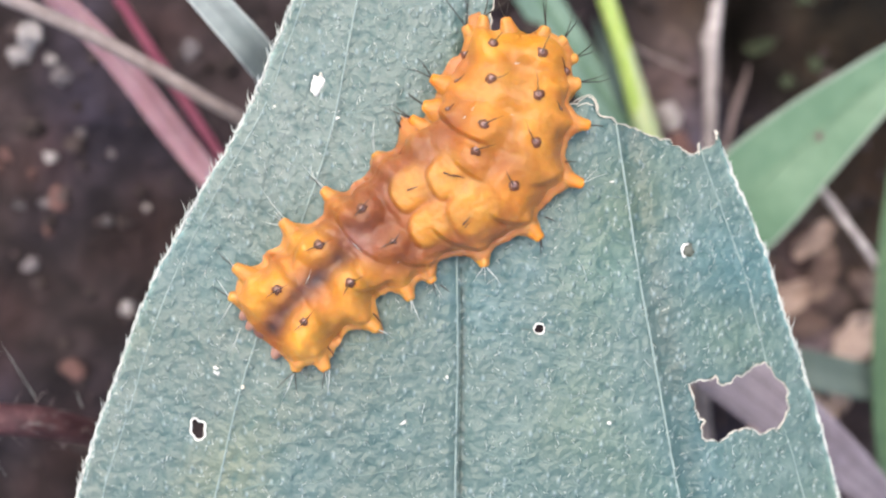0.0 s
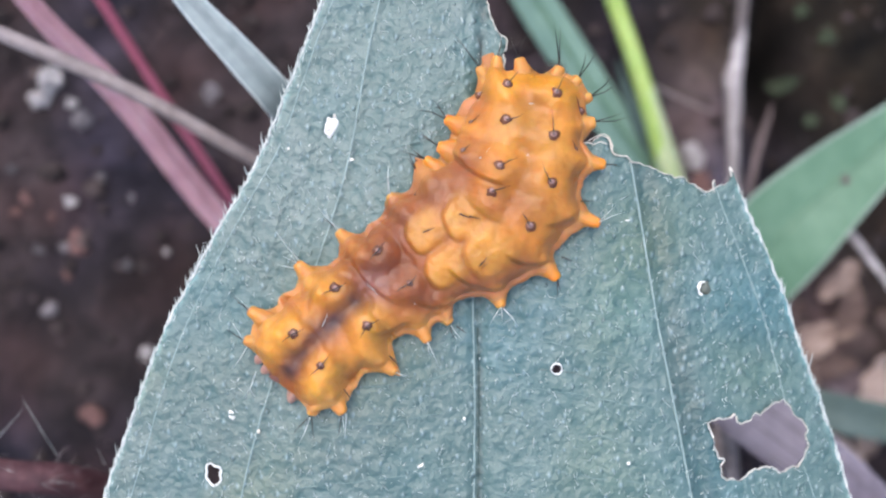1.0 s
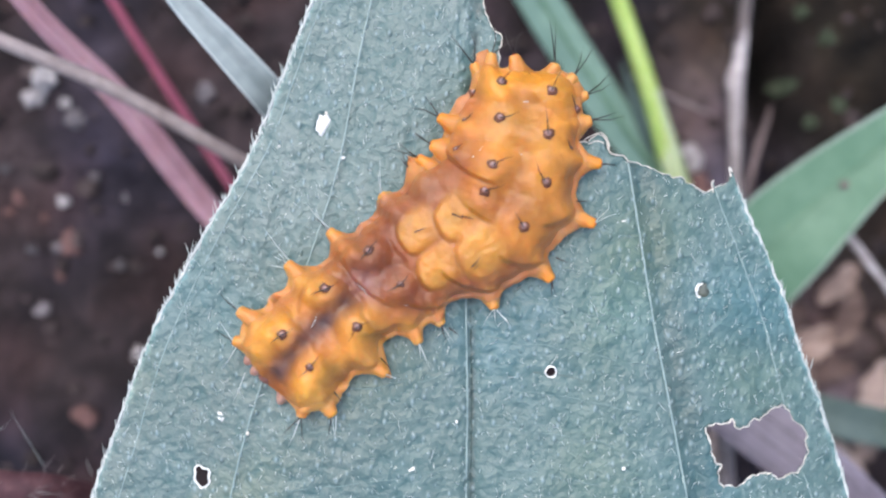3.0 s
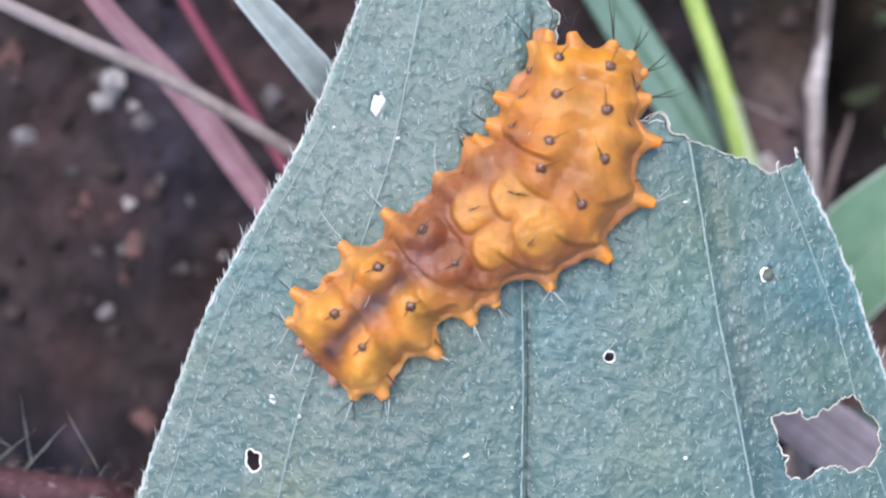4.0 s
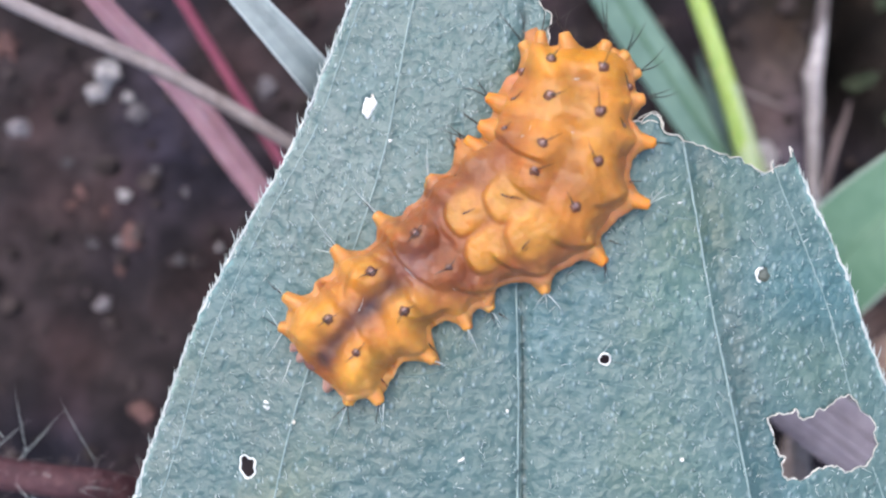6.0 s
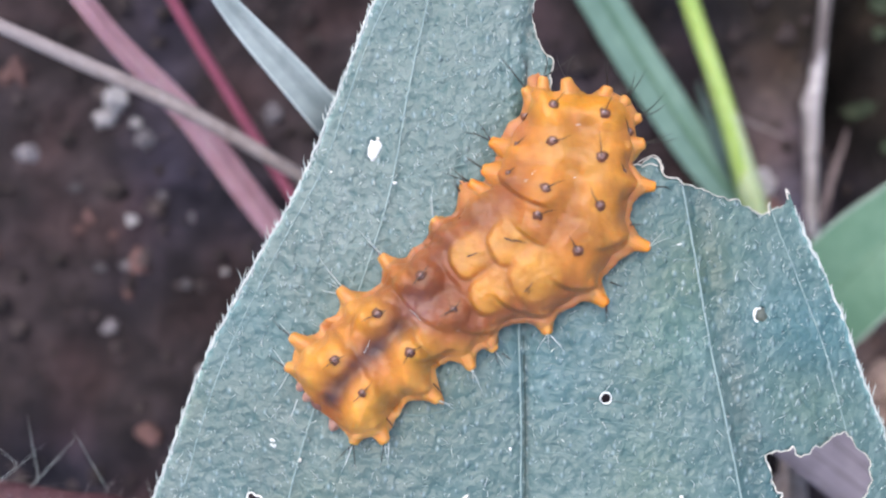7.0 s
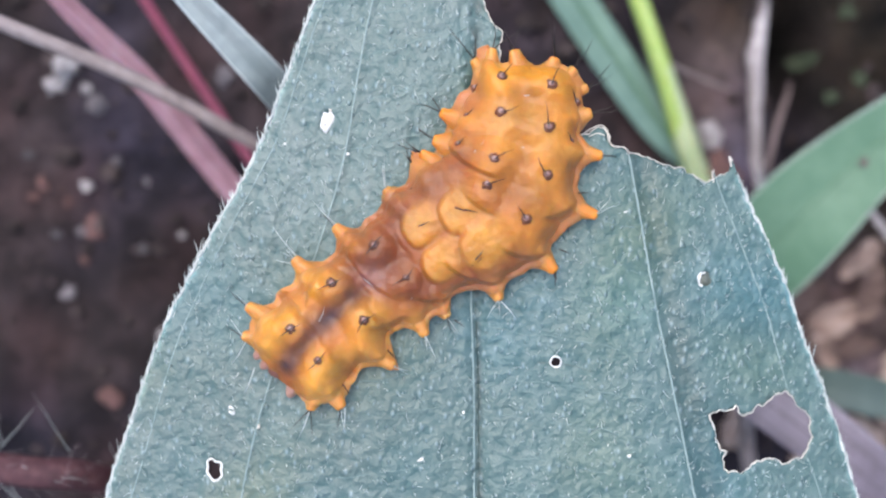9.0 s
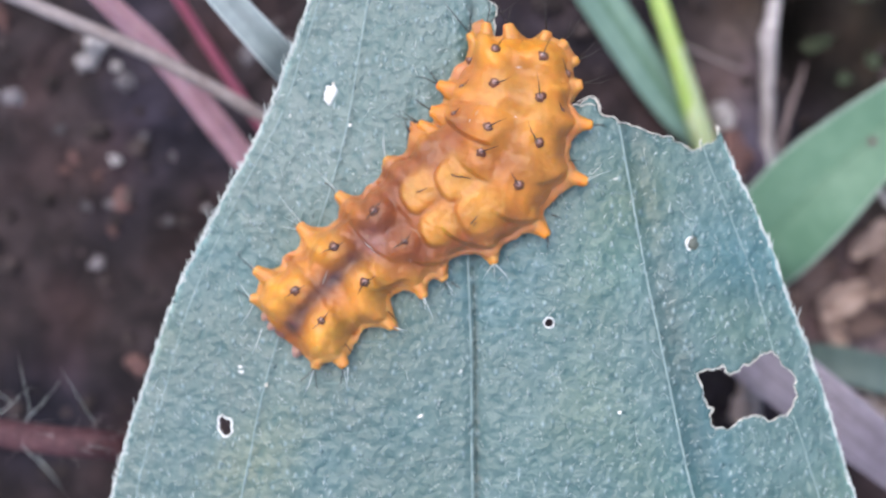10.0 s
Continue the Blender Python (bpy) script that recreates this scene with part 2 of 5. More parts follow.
TEAL_BLADE = material("blue_green_blade", [(0.135, 0.235, 0.19), (0.2, 0.32, 0.26), (0.275, 0.41, 0.34)], rough=0.45, grain=0.5, blotch=0.05, bump=0.06, bump_scale=2, through_light=0.1)
LIME = material("lime_stalk", [(0.25, 0.37, 0.075), (0.36, 0.49, 0.13), (0.48, 0.58, 0.24)], rough=0.4, grain=0.6, blotch=0.06, bump=0.06, bump_scale=2.5, sss=0.2)
PALE_STALK = material("pale_stalk", [(0.33, 0.42, 0.2), (0.44, 0.52, 0.29), (0.54, 0.6, 0.4)], rough=0.45, grain=0.6, blotch=0.1, bump=0.06, bump_scale=2.5, sss=0.2)
TWIG = material("dead_twig", [(0.13, 0.105, 0.105), (0.38, 0.34, 0.345), (0.7, 0.66, 0.67)], rough=0.8, grain=0.9, blotch=0.09, bump=0.3, bump_scale=1.5)
BARK = material("grey_bark", [(0.07, 0.055, 0.055), (0.15, 0.125, 0.125), (0.26, 0.225, 0.225)], rough=0.85, grain=0.8, bump=0.2)
BROWN_TWIG = material("brown_twig", [(0.09, 0.065, 0.06), (0.19, 0.145, 0.145)], rough=0.85, grain=0.7, bump=0.2)
LILAC = material("dry_lilac_blade", [(0.14, 0.115, 0.14), (0.225, 0.195, 0.235), (0.32, 0.285, 0.33)], rough=0.6, grain=0.7, blotch=0.07, bump=0.1, bump_scale=2)
LITTER = material("dead_leaf", [(0.1, 0.064, 0.056), (0.29, 0.205, 0.172), (0.52, 0.4, 0.345)], rough=0.8, grain=0.4, blotch=0.08, bump=0.2, bump_scale=1.5, per_object=True)
RED_STEM = material("red_hairy_stem", [(0.03, 0.012, 0.016), (0.07, 0.025, 0.032), (0.15, 0.075, 0.08)], rough=0.6, grain=1.3, blotch=0.3, bump=0.3, bump_scale=2)
MOSS = material("moss", [(0.045, 0.065, 0.038), (0.09, 0.12, 0.075), (0.17, 0.21, 0.14)], rough=0.8, grain=0.8, bump=0.1)

# ---- builders ----
BASE = {}


def thing(name, x, y, z, label, category, group="", kind=""):
    """An empty at the base of a thing; its parts are written in the same millimetres as the place."""
    ob = new(name)
    ob.empty_display_size = 0.002
    ob.location = (x * MM, y * MM, z * MM)
    BASE[ob.name] = Vector((x, y, z))
    return tagged(ob, label, category, group, kind)


def part(name, verts, faces, mat, parent=None, label="", smooth=True, base=None, pigment=None):
    """One mesh from points in mm: a part of its parent, or (with base) a thing of its own."""
    origin = BASE[parent.name] if parent else Vector(base or (0, 0, 0))
    v = (np.asarray(verts, float) - np.array(origin)) * MM
    me = bpy.data.meshes.new(name)
    me.from_pydata(v.tolist(), [], [tuple(int(i) for i in f) for f in faces])
    if smooth:
        me.shade_smooth()
    if pigment is not None:
        at = me.color_attributes.new("pigment", "FLOAT_COLOR", "POINT")
        p = np.ones((len(v), 4))
        p[:, :3] = pigment
        at.data.foreach_set("color", p.ravel())
    me.materials.append(mat)
    ob = new(name, me)
    if parent:
        ob.parent = parent
        BASE[ob.name] = origin
    else:
        ob.location = origin * MM
        BASE[ob.name] = origin
    if label:
        tagged(ob, label)
    return ob


def spline(points, n):
    """A smooth curve through a few points: n rows."""
    p = np.asarray(points, float)
    d = np.concatenate([[0], np.cumsum(np.linalg.norm(np.diff(p[:, :3], axis=0), axis=1))])
    m = np.zeros_like(p)
    m[1:-1] = (p[2:] - p[:-2]) / (d[2:] - d[:-2])[:, None]
    m[0], m[-1] = (p[1] - p[0]) / d[1], (p[-1] - p[-2]) / (d[-1] - d[-2])
    out = []
    for s in np.linspace(0, d[-1], n):
        k = min(max(np.searchsorted(d, s) - 1, 0), len(d) - 2)
        h = d[k + 1] - d[k]
        t = (s - d[k]) / h
        out.append((2 * t**3 - 3 * t**2 + 1) * p[k] + (t**3 - 2 * t**2 + t) * h * m[k] + (-2 * t**3 + 3 * t**2) * p[k + 1] + (t**3 - t**2) * h * m[k + 1])
    return np.array(out)


def frames_along(c):
    t = np.gradient(c, axis=0)
    t /= np.linalg.norm(t, axis=1)[:, None] + 1e-12
    side = np.cross(t, (0, 0, 1.0))
    side /= np.linalg.norm(side, axis=1)[:, None] + 1e-9
    return t, side, np.cross(side, t)


def grid_faces(nu, nv, closed=True, first=0):
    f = []
    for i in range(nu - 1):
        for j in range(nv if closed else nv - 1):
            a, b = first + i * nv + j, first + i * nv + (j + 1) % nv
            f.append((a, b, b + nv, a + nv))
    return f


def tube(points, n=40, sides=14, rough=0.0, ridge=0.0, seed=0):
    """A round stem through points (x, y, z, radius)."""
    p = spline(points, n)
    c, r = p[:, :3], np.maximum(p[:, 3], 0.01)
    t, a, b = frames_along(c)
    v = []
    for i in range(n):
        for j in range(sides):
            w = 2 * math.pi * j / sides
            d = a[i] * math.cos(w) + b[i] * math.sin(w)
            k = r[i] * (1 + ridge * math.cos(5 * w))
            if rough:
                k *= 1 + rough * noise.noise(Vector(c[i] * 0.35 + d * 0.8) + Vector((seed, seed * 2, 0)))
            v.append(c[i] + d * k)
    f = grid_faces(n, sides)
    v += [c[0], c[-1]]
    for j in range(sides):
        f.append((len(v) - 2, (j + 1) % sides, j))
        f.append((len(v) - 1, (n - 1) * sides + j, (n - 1) * sides + (j + 1) % sides))
    return np.array(v), f


def ribbon(points, n=60, across=15, fold=0.25, thick=0.25, ribs=0.03, lean=0.0, wave=0.0):
    """A grass blade through points (x, y, z, half width): a folded, ribbed strip with thickness. lean tips it sideways."""
    p = spline(points, n)
    c, w = p[:, :3], np.maximum(p[:, 3], 0.05)
    t, a, b = frames_along(c)
    cl, sl = math.cos(lean), math.sin(lean)
    a, b = a * cl + b * sl, b * cl - a * sl
    top, low = [], []
    for i in range(n):
        for j in range(across):
            u = 2 * j / (across - 1) - 1
            z = fold * abs(u) * w[i] + ribs * math.cos(j * math.pi) * (abs(u) < 0.95)
            z += wave * w[i] * math.sin(i * 0.5 + u * 2) * u
            q = c[i] + a[i] * u * w[i] + b[i] * z
            top.append(q)
            low.append(q - b[i] * thick * (1.15 - 0.8 * abs(u) ** 3))
    v = top + low
    m = n * across
    f = grid_faces(n, across, closed=False)
    f += [(q[3] + m, q[2] + m, q[1] + m, q[0] + m) for q in grid_faces(n, across, closed=False)]
    for i in range(n - 1):
        k = i * across
        f.append((k, k + across, k + across + m, k + m))
        k += across - 1
        f.append((k, k + m, k + across + m, k + across))
    for j in range(across - 1):
        f.append((j, j + m, j + 1 + m, j + 1))
        k = (n - 1) * across + j
        f.append((k, k + 1, k + 1 + m, k + m))
    return np.array(v), f


def blade_line(points, u, radius, lift=0.04, n=50):
    """Rows of a thin line that runs along a blade at the share u of its half width."""
    p = spline(points, n)
    t, a, b = frames_along(p[:, :3])
    w = np.maximum(p[:, 3], 0.05)
    return [(*(p[i, :3] + a[i] * u * w[i] + b[i] * (lift + 0.1 * abs(u) * w[i])), radius * min(1.0, w[i])) for i in range(2, n - 2)]


def hairs(roots, ways, lengths, radius, bend=0.3, seed=1):
    """Many tapered hairs in one mesh: three-sided, two joints, bent a little."""
    rng = np.random.default_rng(seed)
    v, f = [], []
    for p, d, l in zip(np.asarray(roots, float), np.asarray(ways, float), lengths):
        d = d / (np.linalg.norm(d) + 1e-9)
        a = np.cross(d, rng.normal(size=3))
        a /= np.linalg.norm(a) + 1e-9
        b = np.cross(d, a)
        k = len(v)
        mid = p + d * l * 0.5 + a * l * bend * 0.25
        tip = p + d * l + a * l * bend * rng.uniform(-0.2, 0.8)
        for c, r in ((p, radius), (mid, radius * 0.75)):
            for j in range(3):
                v.append(c + r * (a * math.cos(j * 2.094) + b * math.sin(j * 2.094)))
        v.append(tip)
        for j in range(3):
            j2 = (j + 1) % 3
            f += [(k + j, k + j2, k + 3 + j2, k + 3 + j), (k + 3 + j, k + 3 + j2, k + 6)]
    return np.array(v), f


def lump(x, y, z, rx, ry, rz, seed=0, rough=0.25, nu=12, nv=16, flat=1.0):
    """A rounded, uneven stone or crumb."""
    v, f = [], []
    for i in range(nu + 1):
        th = math.pi * i / nu
        for j in range(nv):
            ph = 2 * math.pi * j / nv
            d = Vector((math.sin(th) * math.cos(ph), math.sin(th) * math.sin(ph), math.cos(th)))
            k = 1 + rough * noise.noise(d * 1.3 + Vector((seed * 3.1, seed, 7))) + 0.4 * rough * noise.noise(d * 3.5 + Vector((seed, 2, 1)))
            v.append((x + d.x * rx * k, y + d.y * ry * k, z + d.z * rz * k))
    return np.array(v), grid_faces(nu + 1, nv)


# ---- ground: one sheet to the horizon ----
def ground_height(x, y):
    p = Vector((x, y, 0))
    near = max(0.0, 1 - math.hypot(x, y) / 3000)
    h = 2.6 * noise.noise(p * 0.045) + 1.5 * noise.noise(p * 0.13 + Vector((5, 1, 0))) + 0.9 * noise.noise(p * 0.37) + 0.45 * noise.noise(p * 0.9)
    h -= 0.15 * 60 * math.tanh(x / 60)
    h -= 11 * math.exp(-(((x - 38) / 2.2) ** 2) - (((y - 19) / 12) ** 2))
    return h * near + (1 - near) * 40 * noise.noise(p * 0.0006)


def build_ground():
    radii = list(np.arange(0.8, 110, 0.8)) + list(110 * 1.16 ** np.arange(1, 45))
    seg = 220
    v = [(0, 0, ground_height(0, 0))]
    for r in radii:
        for j in range(seg):
            w = 2 * math.pi * j / seg
            x, y = r * math.cos(w), r * math.sin(w)
            v.append((x, y, ground_height(x, y)))
    f = [(0, 1 + j, 1 + (j + 1) % seg) for j in range(seg)] + grid_faces(len(radii), seg, first=1)
    f = [q if len(q) == 3 else (q[0], q[3], q[2], q[1]) for q in f]
    pig = []
    for x, y, z in v:
        far = min(1.0, max(0.0, (math.hypot(x, y) - 110) / 80))
        # soil grows darker towards the upper right
        dark_right = 0.5 + 0.5 * math.tanh((x - 36 - 0.7 * (10 - y) + 9 * noise.noise(Vector((x * 0.09, y * 0.09, 2)))) / 8) if abs(x) < 200 else 0.0
        dark_right *= 1 + 0.25 * (0.5 + 0.5 * math.tanh((x - 44 + 0.35 * (y - 18)) / 2.4)) * (0.5 + 0.5 * math.tanh((y - 6) / 6))
        bare = math.exp(-(((x - 30) / 5) ** 2) - (((y - 14) / 9) ** 2))
        # shade of the sunken strip, darkened into the soil colour as well
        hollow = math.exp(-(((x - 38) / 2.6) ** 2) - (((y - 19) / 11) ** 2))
        cold = max(0.0, noise.noise(Vector((x * 0.07, y * 0.07, 6))))
        # the last spot term makes the lower left darker
        k = 1.06 - 0.54 * dark_right + 4.0 * bare - 0.5 * hollow - 0.4 * math.exp(-(((x + 46) / 11) ** 2) - (((y + 13) / 11) ** 2)) + 0.55 * noise.noise(Vector((x * 0.22, y * 0.22, 9))) + 0.3 * noise.noise(Vector((x * 0.07, y * 0.07, 3)))
        straw = math.exp(-(((x - 44) / 9) ** 2) - (((y + 11) / 10) ** 2)) * (1 - far)
        rust = max(0.0, noise.noise(Vector((x * 0.12, y * 0.12, 21))))
        k, cold, rust, dark_right = k * (1 - far) + 0.9 * far, cold * (1 - far), rust * (1 - far), dark_right * (1 - far)
        k += 3.4 * straw * (0.8 + noise.noise(Vector((x * 0.35, y * 0.35, 5))))
        pig.append((k * (1 - 0.25 * cold + 0.5 * rust), k * (1 - 0.05 * cold + 0.1 * rust), k * (1 + 0.5 * cold - 0.3 * dark_right)))
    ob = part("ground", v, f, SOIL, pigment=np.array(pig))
    tagged(ob, "dark brown crumbly bare soil", "soil", kind="structure")


# ---- the leaf ----
def lane(points):
    """x of a line on the leaf for a given y."""
    p = np.array(sorted(points, key=lambda q: q[1]))
    c = spline(np.c_[p, np.zeros(len(p))], 80)
    return lambda y: np.interp(y, c[:, 1], c[:, 0])


LEFT_EDGE = [(1.98, 37.38), (-0.93, 31.94), (-6.92, 20.27), (-8.32, 17.16), (-10.85, 10.74), (-13.11, 5.49), (-16.3, 0.04), (-19.49, -6.19), (-21.47, -11.63), (-23.38, -17.16), (-25.44, -25.64), (-24.66, -37.31), (-17.66, -50.92), (-5.6, -60.65), (0.62, -62.2)]
RIGHT_EDGE = [(3.35, -62.2), (12.4, -59.87), (25.37, -48.98), (31.19, -35.36), (31.19, -25.64), (29.16, -17.86), (28.02, -13.97), (26.68, -10.08), (25.27, -6.38), (24.27, -3.46), (22.95, -0.35), (21.6, 2.57), (20.7, 4.71)]
EATEN_EDGE = [(20.42, 5.56), (20.23, 4.78), (19.49, 4.47), (18.59, 4.08), (17.74, 4.32), (16.84, 4.86), (15.4, 5.25), (13.46, 6.03), (11.71, 6.57), (11.44, 7.59), (10.81, 7.82), (10.19, 7.27), (8.79, 6.96), (6.85, 7.82), (5.1, 9.76), (4.12, 11.71), (4.24, 13.27), (4.36, 14.35), (3.73, 14.9), (3.27, 15.91), (3.03, 16.84), (3.27, 19.88), (3.42, 26.88), (3.03, 33.49), (2.37, 37.38)]
BIG_HOLE = [(18.38, -11.92), (19.34, -11.83), (20.30, -11.50), (20.87, -12.18), (21.82, -11.64), (23.01, -11.15), (23.49, -10.70), (24.13, -10.74), (24.70, -11.21), (24.95, -12.01), (25.72, -12.40), (25.87, -13.49), (25.61, -14.69), (24.94, -15.30), (23.70, -15.56), (22.61, -15.25), (21.58, -15.50), (20.70, -16.07), (19.62, -16.16), (19.33, -15.44), (19.55, -14.64), (18.90, -13.84), (18.64, -12.88)]
MIDRIB = lane([(3.42, 36.61), (3.03, 21.05), (2.76, 17.16), (2.41, 5.49), (2.37, -3.85), (2.49, -10.08), (2.45, -17.16), (2.41, -41.2), (2.1, -62.2)])
LEFT_VEIN = lane([(2.41, 35.83), (-3.07, 22.99), (-4.36, 17.16), (-5.29, 12.88), (-6.38, 6.65), (-7.43, 2.76), (-8.87, -1.52), (-11.9, -9.69), (-13.85, -17.16), (-15.72, -29.53), (-10.27, -48.98), (1.01, -61.81)])
RIGHT_VEIN = lane([(12.29, 9.38), (12.95, 5.87), (14, -0.35), (14.74, -4.63), (15.64, -9.3), (16.42, -13.19), (17.19, -17.16), (19.29, -29.53), (15.4, -48.98), (3.19, -61.81)])
LEFT_OUTER = lane([(0.62, 32.72), (-7.55, 17.16), (-9.49, 12.1), (-11.16, 7.35), (-14.74, 0.82), (-17.47, -4.63), (-19.22, -9.3), (-20.58, -13.97), (-22.72, -21.75), (-23.11, -33.42), (-14.94, -50.92), (0.23, -62.01)])
RIGHT_OUTER = lane([(18.59, 5.87), (18.98, 4.71), (20.03, 1.98), (21.25, -1.13), (22.71, -5.02), (23.87, -9.3), (25.1, -13.97), (26.42, -17.86), (28.75, -27.58), (27.94, -37.31), (22.53, -49.75), (3.35, -62.05)])


def leaf_z(x, y, rough=True):
    """Height of the leaf's upper face over its middle plane."""
    m, l, r = MIDRIB(y), LEFT_VEIN(y), RIGHT_VEIN(y)
    z = -0.38 * np.exp(-(((x - m) / 0.45) ** 2)) + 0.10 * np.exp(-(((x - m + 0.75) / 0.5) ** 2))
    z += 0.12 * np.exp(-(((x - l) / 0.22) ** 2)) - 0.16 * np.exp(-(((x - l - 0.55) / 0.4) ** 2))
    z += 0.16 * np.exp(-(((x - r) / 0.25) ** 2)) - 0.42 * np.exp(-(((x - r - 0.75) / 0.75) ** 2))
    z += 0.05 * np.exp(-(((x - LEFT_OUTER(y)) / 0.2) ** 2)) + 0.05 * np.exp(-(((x - RIGHT_OUTER(y)) / 0.2) ** 2))
    z += 0.35 * np.sin(np.clip((x - l) / (m - l + 1e-6), 0, 1) * math.pi) + 0.35 * np.sin(np.clip((x - m) / (r - m + 1e-6), 0, 1) * math.pi)
    z -= 0.24 * np.maximum(0, x - r) + 0.05 * np.maximum(0, l - x)
    if np.isscalar(x) or np.ndim(x) == 0:
        x, y = float(x), float(y)
        q = Vector((x * 0.75, y * 1.15, 3))
        z += 0.22 * noise.noise(Vector((x * 0.14, y * 0.14, 9)))
        if rough:
            d = noise.voronoi(q)[0]
            z += 0.06 * min(d[1] - d[0], 0.4) + 0.17 * noise.noise(Vector((x * 0.9, y * 1.0, 1))) + 0.04 * noise.noise(Vector((x * 2.6, y * 3.1, 7)))
    return z


def resample(loop, step, jag, seed):
    """A closed or open line as close points, frayed sideways by jag."""
    p = np.asarray(loop, float)
    out = []
    for a, b in zip(p[:-1], p[1:]):
        n = max(1, int(np.linalg.norm(b - a) / step))
        d = (b - a) / (np.linalg.norm(b - a) + 1e-9)
        nrm = np.array([-d[1], d[0]])
        for k in range(n):
            q = a + (b - a) * k / n
            out.append(q + nrm * jag * noise.noise(Vector((q[0] * 1.7, q[1] * 1.7, seed))) + nrm * jag * 0.5 * noise.noise(Vector((q[0] * 5, q[1] * 5, seed))))
    return out


def oval(cx, cy, rx, ry, jag, seed, n=22, turn=0.0):
    out = []
    for k in range(n):
        w = 2 * math.pi * k / n
        s = 1 + jag * noise.noise(Vector((math.cos(w) * 1.5, math.sin(w) * 1.5, seed)))
        u, v = rx * s * math.cos(w), ry * s * math.sin(w)
        out.append(np.array((cx + u * math.cos(turn) - v * math.sin(turn), cy + u * math.sin(turn) + v * math.cos(turn))))
    return out


def inside(pts, loop):
    x, y = pts[:, 0], pts[:, 1]
    loop = np.asarray(loop)
    c = np.zeros(len(pts), bool)
    for (x1, y1), (x2, y2) in zip(loop, np.roll(loop, -1, axis=0)):
        if y1 != y2:
            c ^= ((y1 > y) != (y2 > y)) & (x < (x2 - x1) * (y - y1) / (y2 - y1) + x1)
    return c


def build_leaf():
    rng = np.random.default_rng(4)
    edge_l = resample([p[:2] for p in spline(np.c_[LEFT_EDGE, np.zeros(len(LEFT_EDGE))], 70)], 0.35, 0.12, 1)
    edge_r = resample([p[:2] for p in spline(np.c_[RIGHT_EDGE, np.zeros(len(RIGHT_EDGE))], 70)], 0.35, 0.12, 2)
    eaten = resample(EATEN_EDGE + [LEFT_EDGE[0]], 0.22, 0.28, 3)
    outline = edge_l + edge_r + eaten
    hole_loops = {
        "big": resample(BIG_HOLE + BIG_HOLE[:1], 0.16, 0.3, 5),
        "small": oval(*(7.82, -8.21), 0.37, 0.37, 0.2, 1),
        "low": oval(*(-15.79, -15.6), 0.52, 0.72, 0.35, 2, turn=0.3),
        "pale": oval(*(-7.7, 8.52), 0.46, 0.66, 0.6, 3, turn=-0.35),
        "crescent": oval(*(18.21, -2.72), 0.42, 0.54, 0.4, 4, turn=-0.2),
    }
    pts = []
    for y in np.arange(-64, 38, 0.36):
        if y < -24 and int((y + 64) / 0.36) % 4:
            continue
        step = 0.36 if y > -24 else 1.4
        for x in np.arange(-27, 34, step):
            pts.append((x + rng.uniform(-0.1, 0.1), y + rng.uniform(-0.1, 0.1)))
    pts = np.array(pts)
    keep = inside(pts, outline)
    for lp in hole_loops.values():
        keep &= ~inside(pts, lp)
    pts = pts[keep]
    verts, edges = [], []
    for lp in [outline, *hole_loops.values()]:
        k, n = len(verts), len(lp)
        verts += [tuple(q) for q in lp]
        edges += [(k + i, k + (i + 1) % n) for i in range(n)]
    rim = np.array(verts)
    near = np.zeros(len(pts), bool)
    for i in range(0, len(pts), 2000):
        d = np.linalg.norm(pts[i:i + 2000, None] - rim[None], axis=2).min(axis=1)
        near[i:i + 2000] = d < 0.16
    verts += [tuple(q) for q in pts[~near]]
    out = delaunay_2d_cdt([Vector(q) for q in verts], edges, [], 0, 1e-4)
    co, tris = np.array([tuple(q) for q in out[0]]), np.array([tuple(f) for f in out[2]])
    mid = co[tris].mean(axis=1)
    ok = inside(mid, outline)
    for lp in hole_loops.values():
        ok &= ~inside(mid, lp)
    tris = tris[ok]
    used = np.unique(tris)
    remap = -np.ones(len(co), int)
    remap[used] = np.arange(len(used))
    co, tris = co[used], remap[tris]
    z = np.array([float(leaf_z(x, y)) for x, y in co])
    n = len(co)
    top = np.c_[co, z + LEAF_Z]
    low = np.c_[co, z + LEAF_Z - 0.22]
    faces = [tuple(f) for f in tris] + [(f[2] + n, f[1] + n, f[0] + n) for f in tris]
    count = {}
    for f in tris:
        for a, b in ((f[0], f[1]), (f[1], f[2]), (f[2], f[0])):
            count[(a, b)] = 1
    for a, b in list(count):
        if (b, a) not in count:
            faces.append((b, a, a + n, b + n))
    # pigment: yellower blotches, cross veinlets, and the sheen of the tip painted paler
    pig = np.ones((2 * n, 3))
    border = np.full(n, 9.0)
    margin_pts = np.array([p for p in edge_l + edge_r])
    for i in range(0, n, 2000):
        border[i:i + 2000] = np.linalg.norm(co[i:i + 2000, None] - margin_pts[None], axis=2).min(axis=1)
    for i, (x, y) in enumerate(co):
        warm = max(0.0, noise.noise(Vector((x * 0.11, y * 0.11, 4)))) * 0.6
        pale = 0.5 + 0.5 * noise.noise(Vector((x * 0.3, y * 0.3, 14)))
        tip = 1 / (1 + math.exp(-(y - 3 - 0.3 * x) / 5))
        c = np.array((1.0 + 0.35 * warm, 1.0 + 0.18 * warm, 1.0 - 0.3 * warm)) * (0.88 + 0.24 * pale)
        blue = max(0.0, noise.noise(Vector((x * 0.13, y * 0.13, 31))))
        c = c * np.array((1 - 0.36 * blue, 1.0, 1 + 0.2 * blue))
        c = c * (0.97 + 0.11 * tip)
        sea = 1 / (1 + math.exp(-(x - 4 - 0.3 * y) / 4))
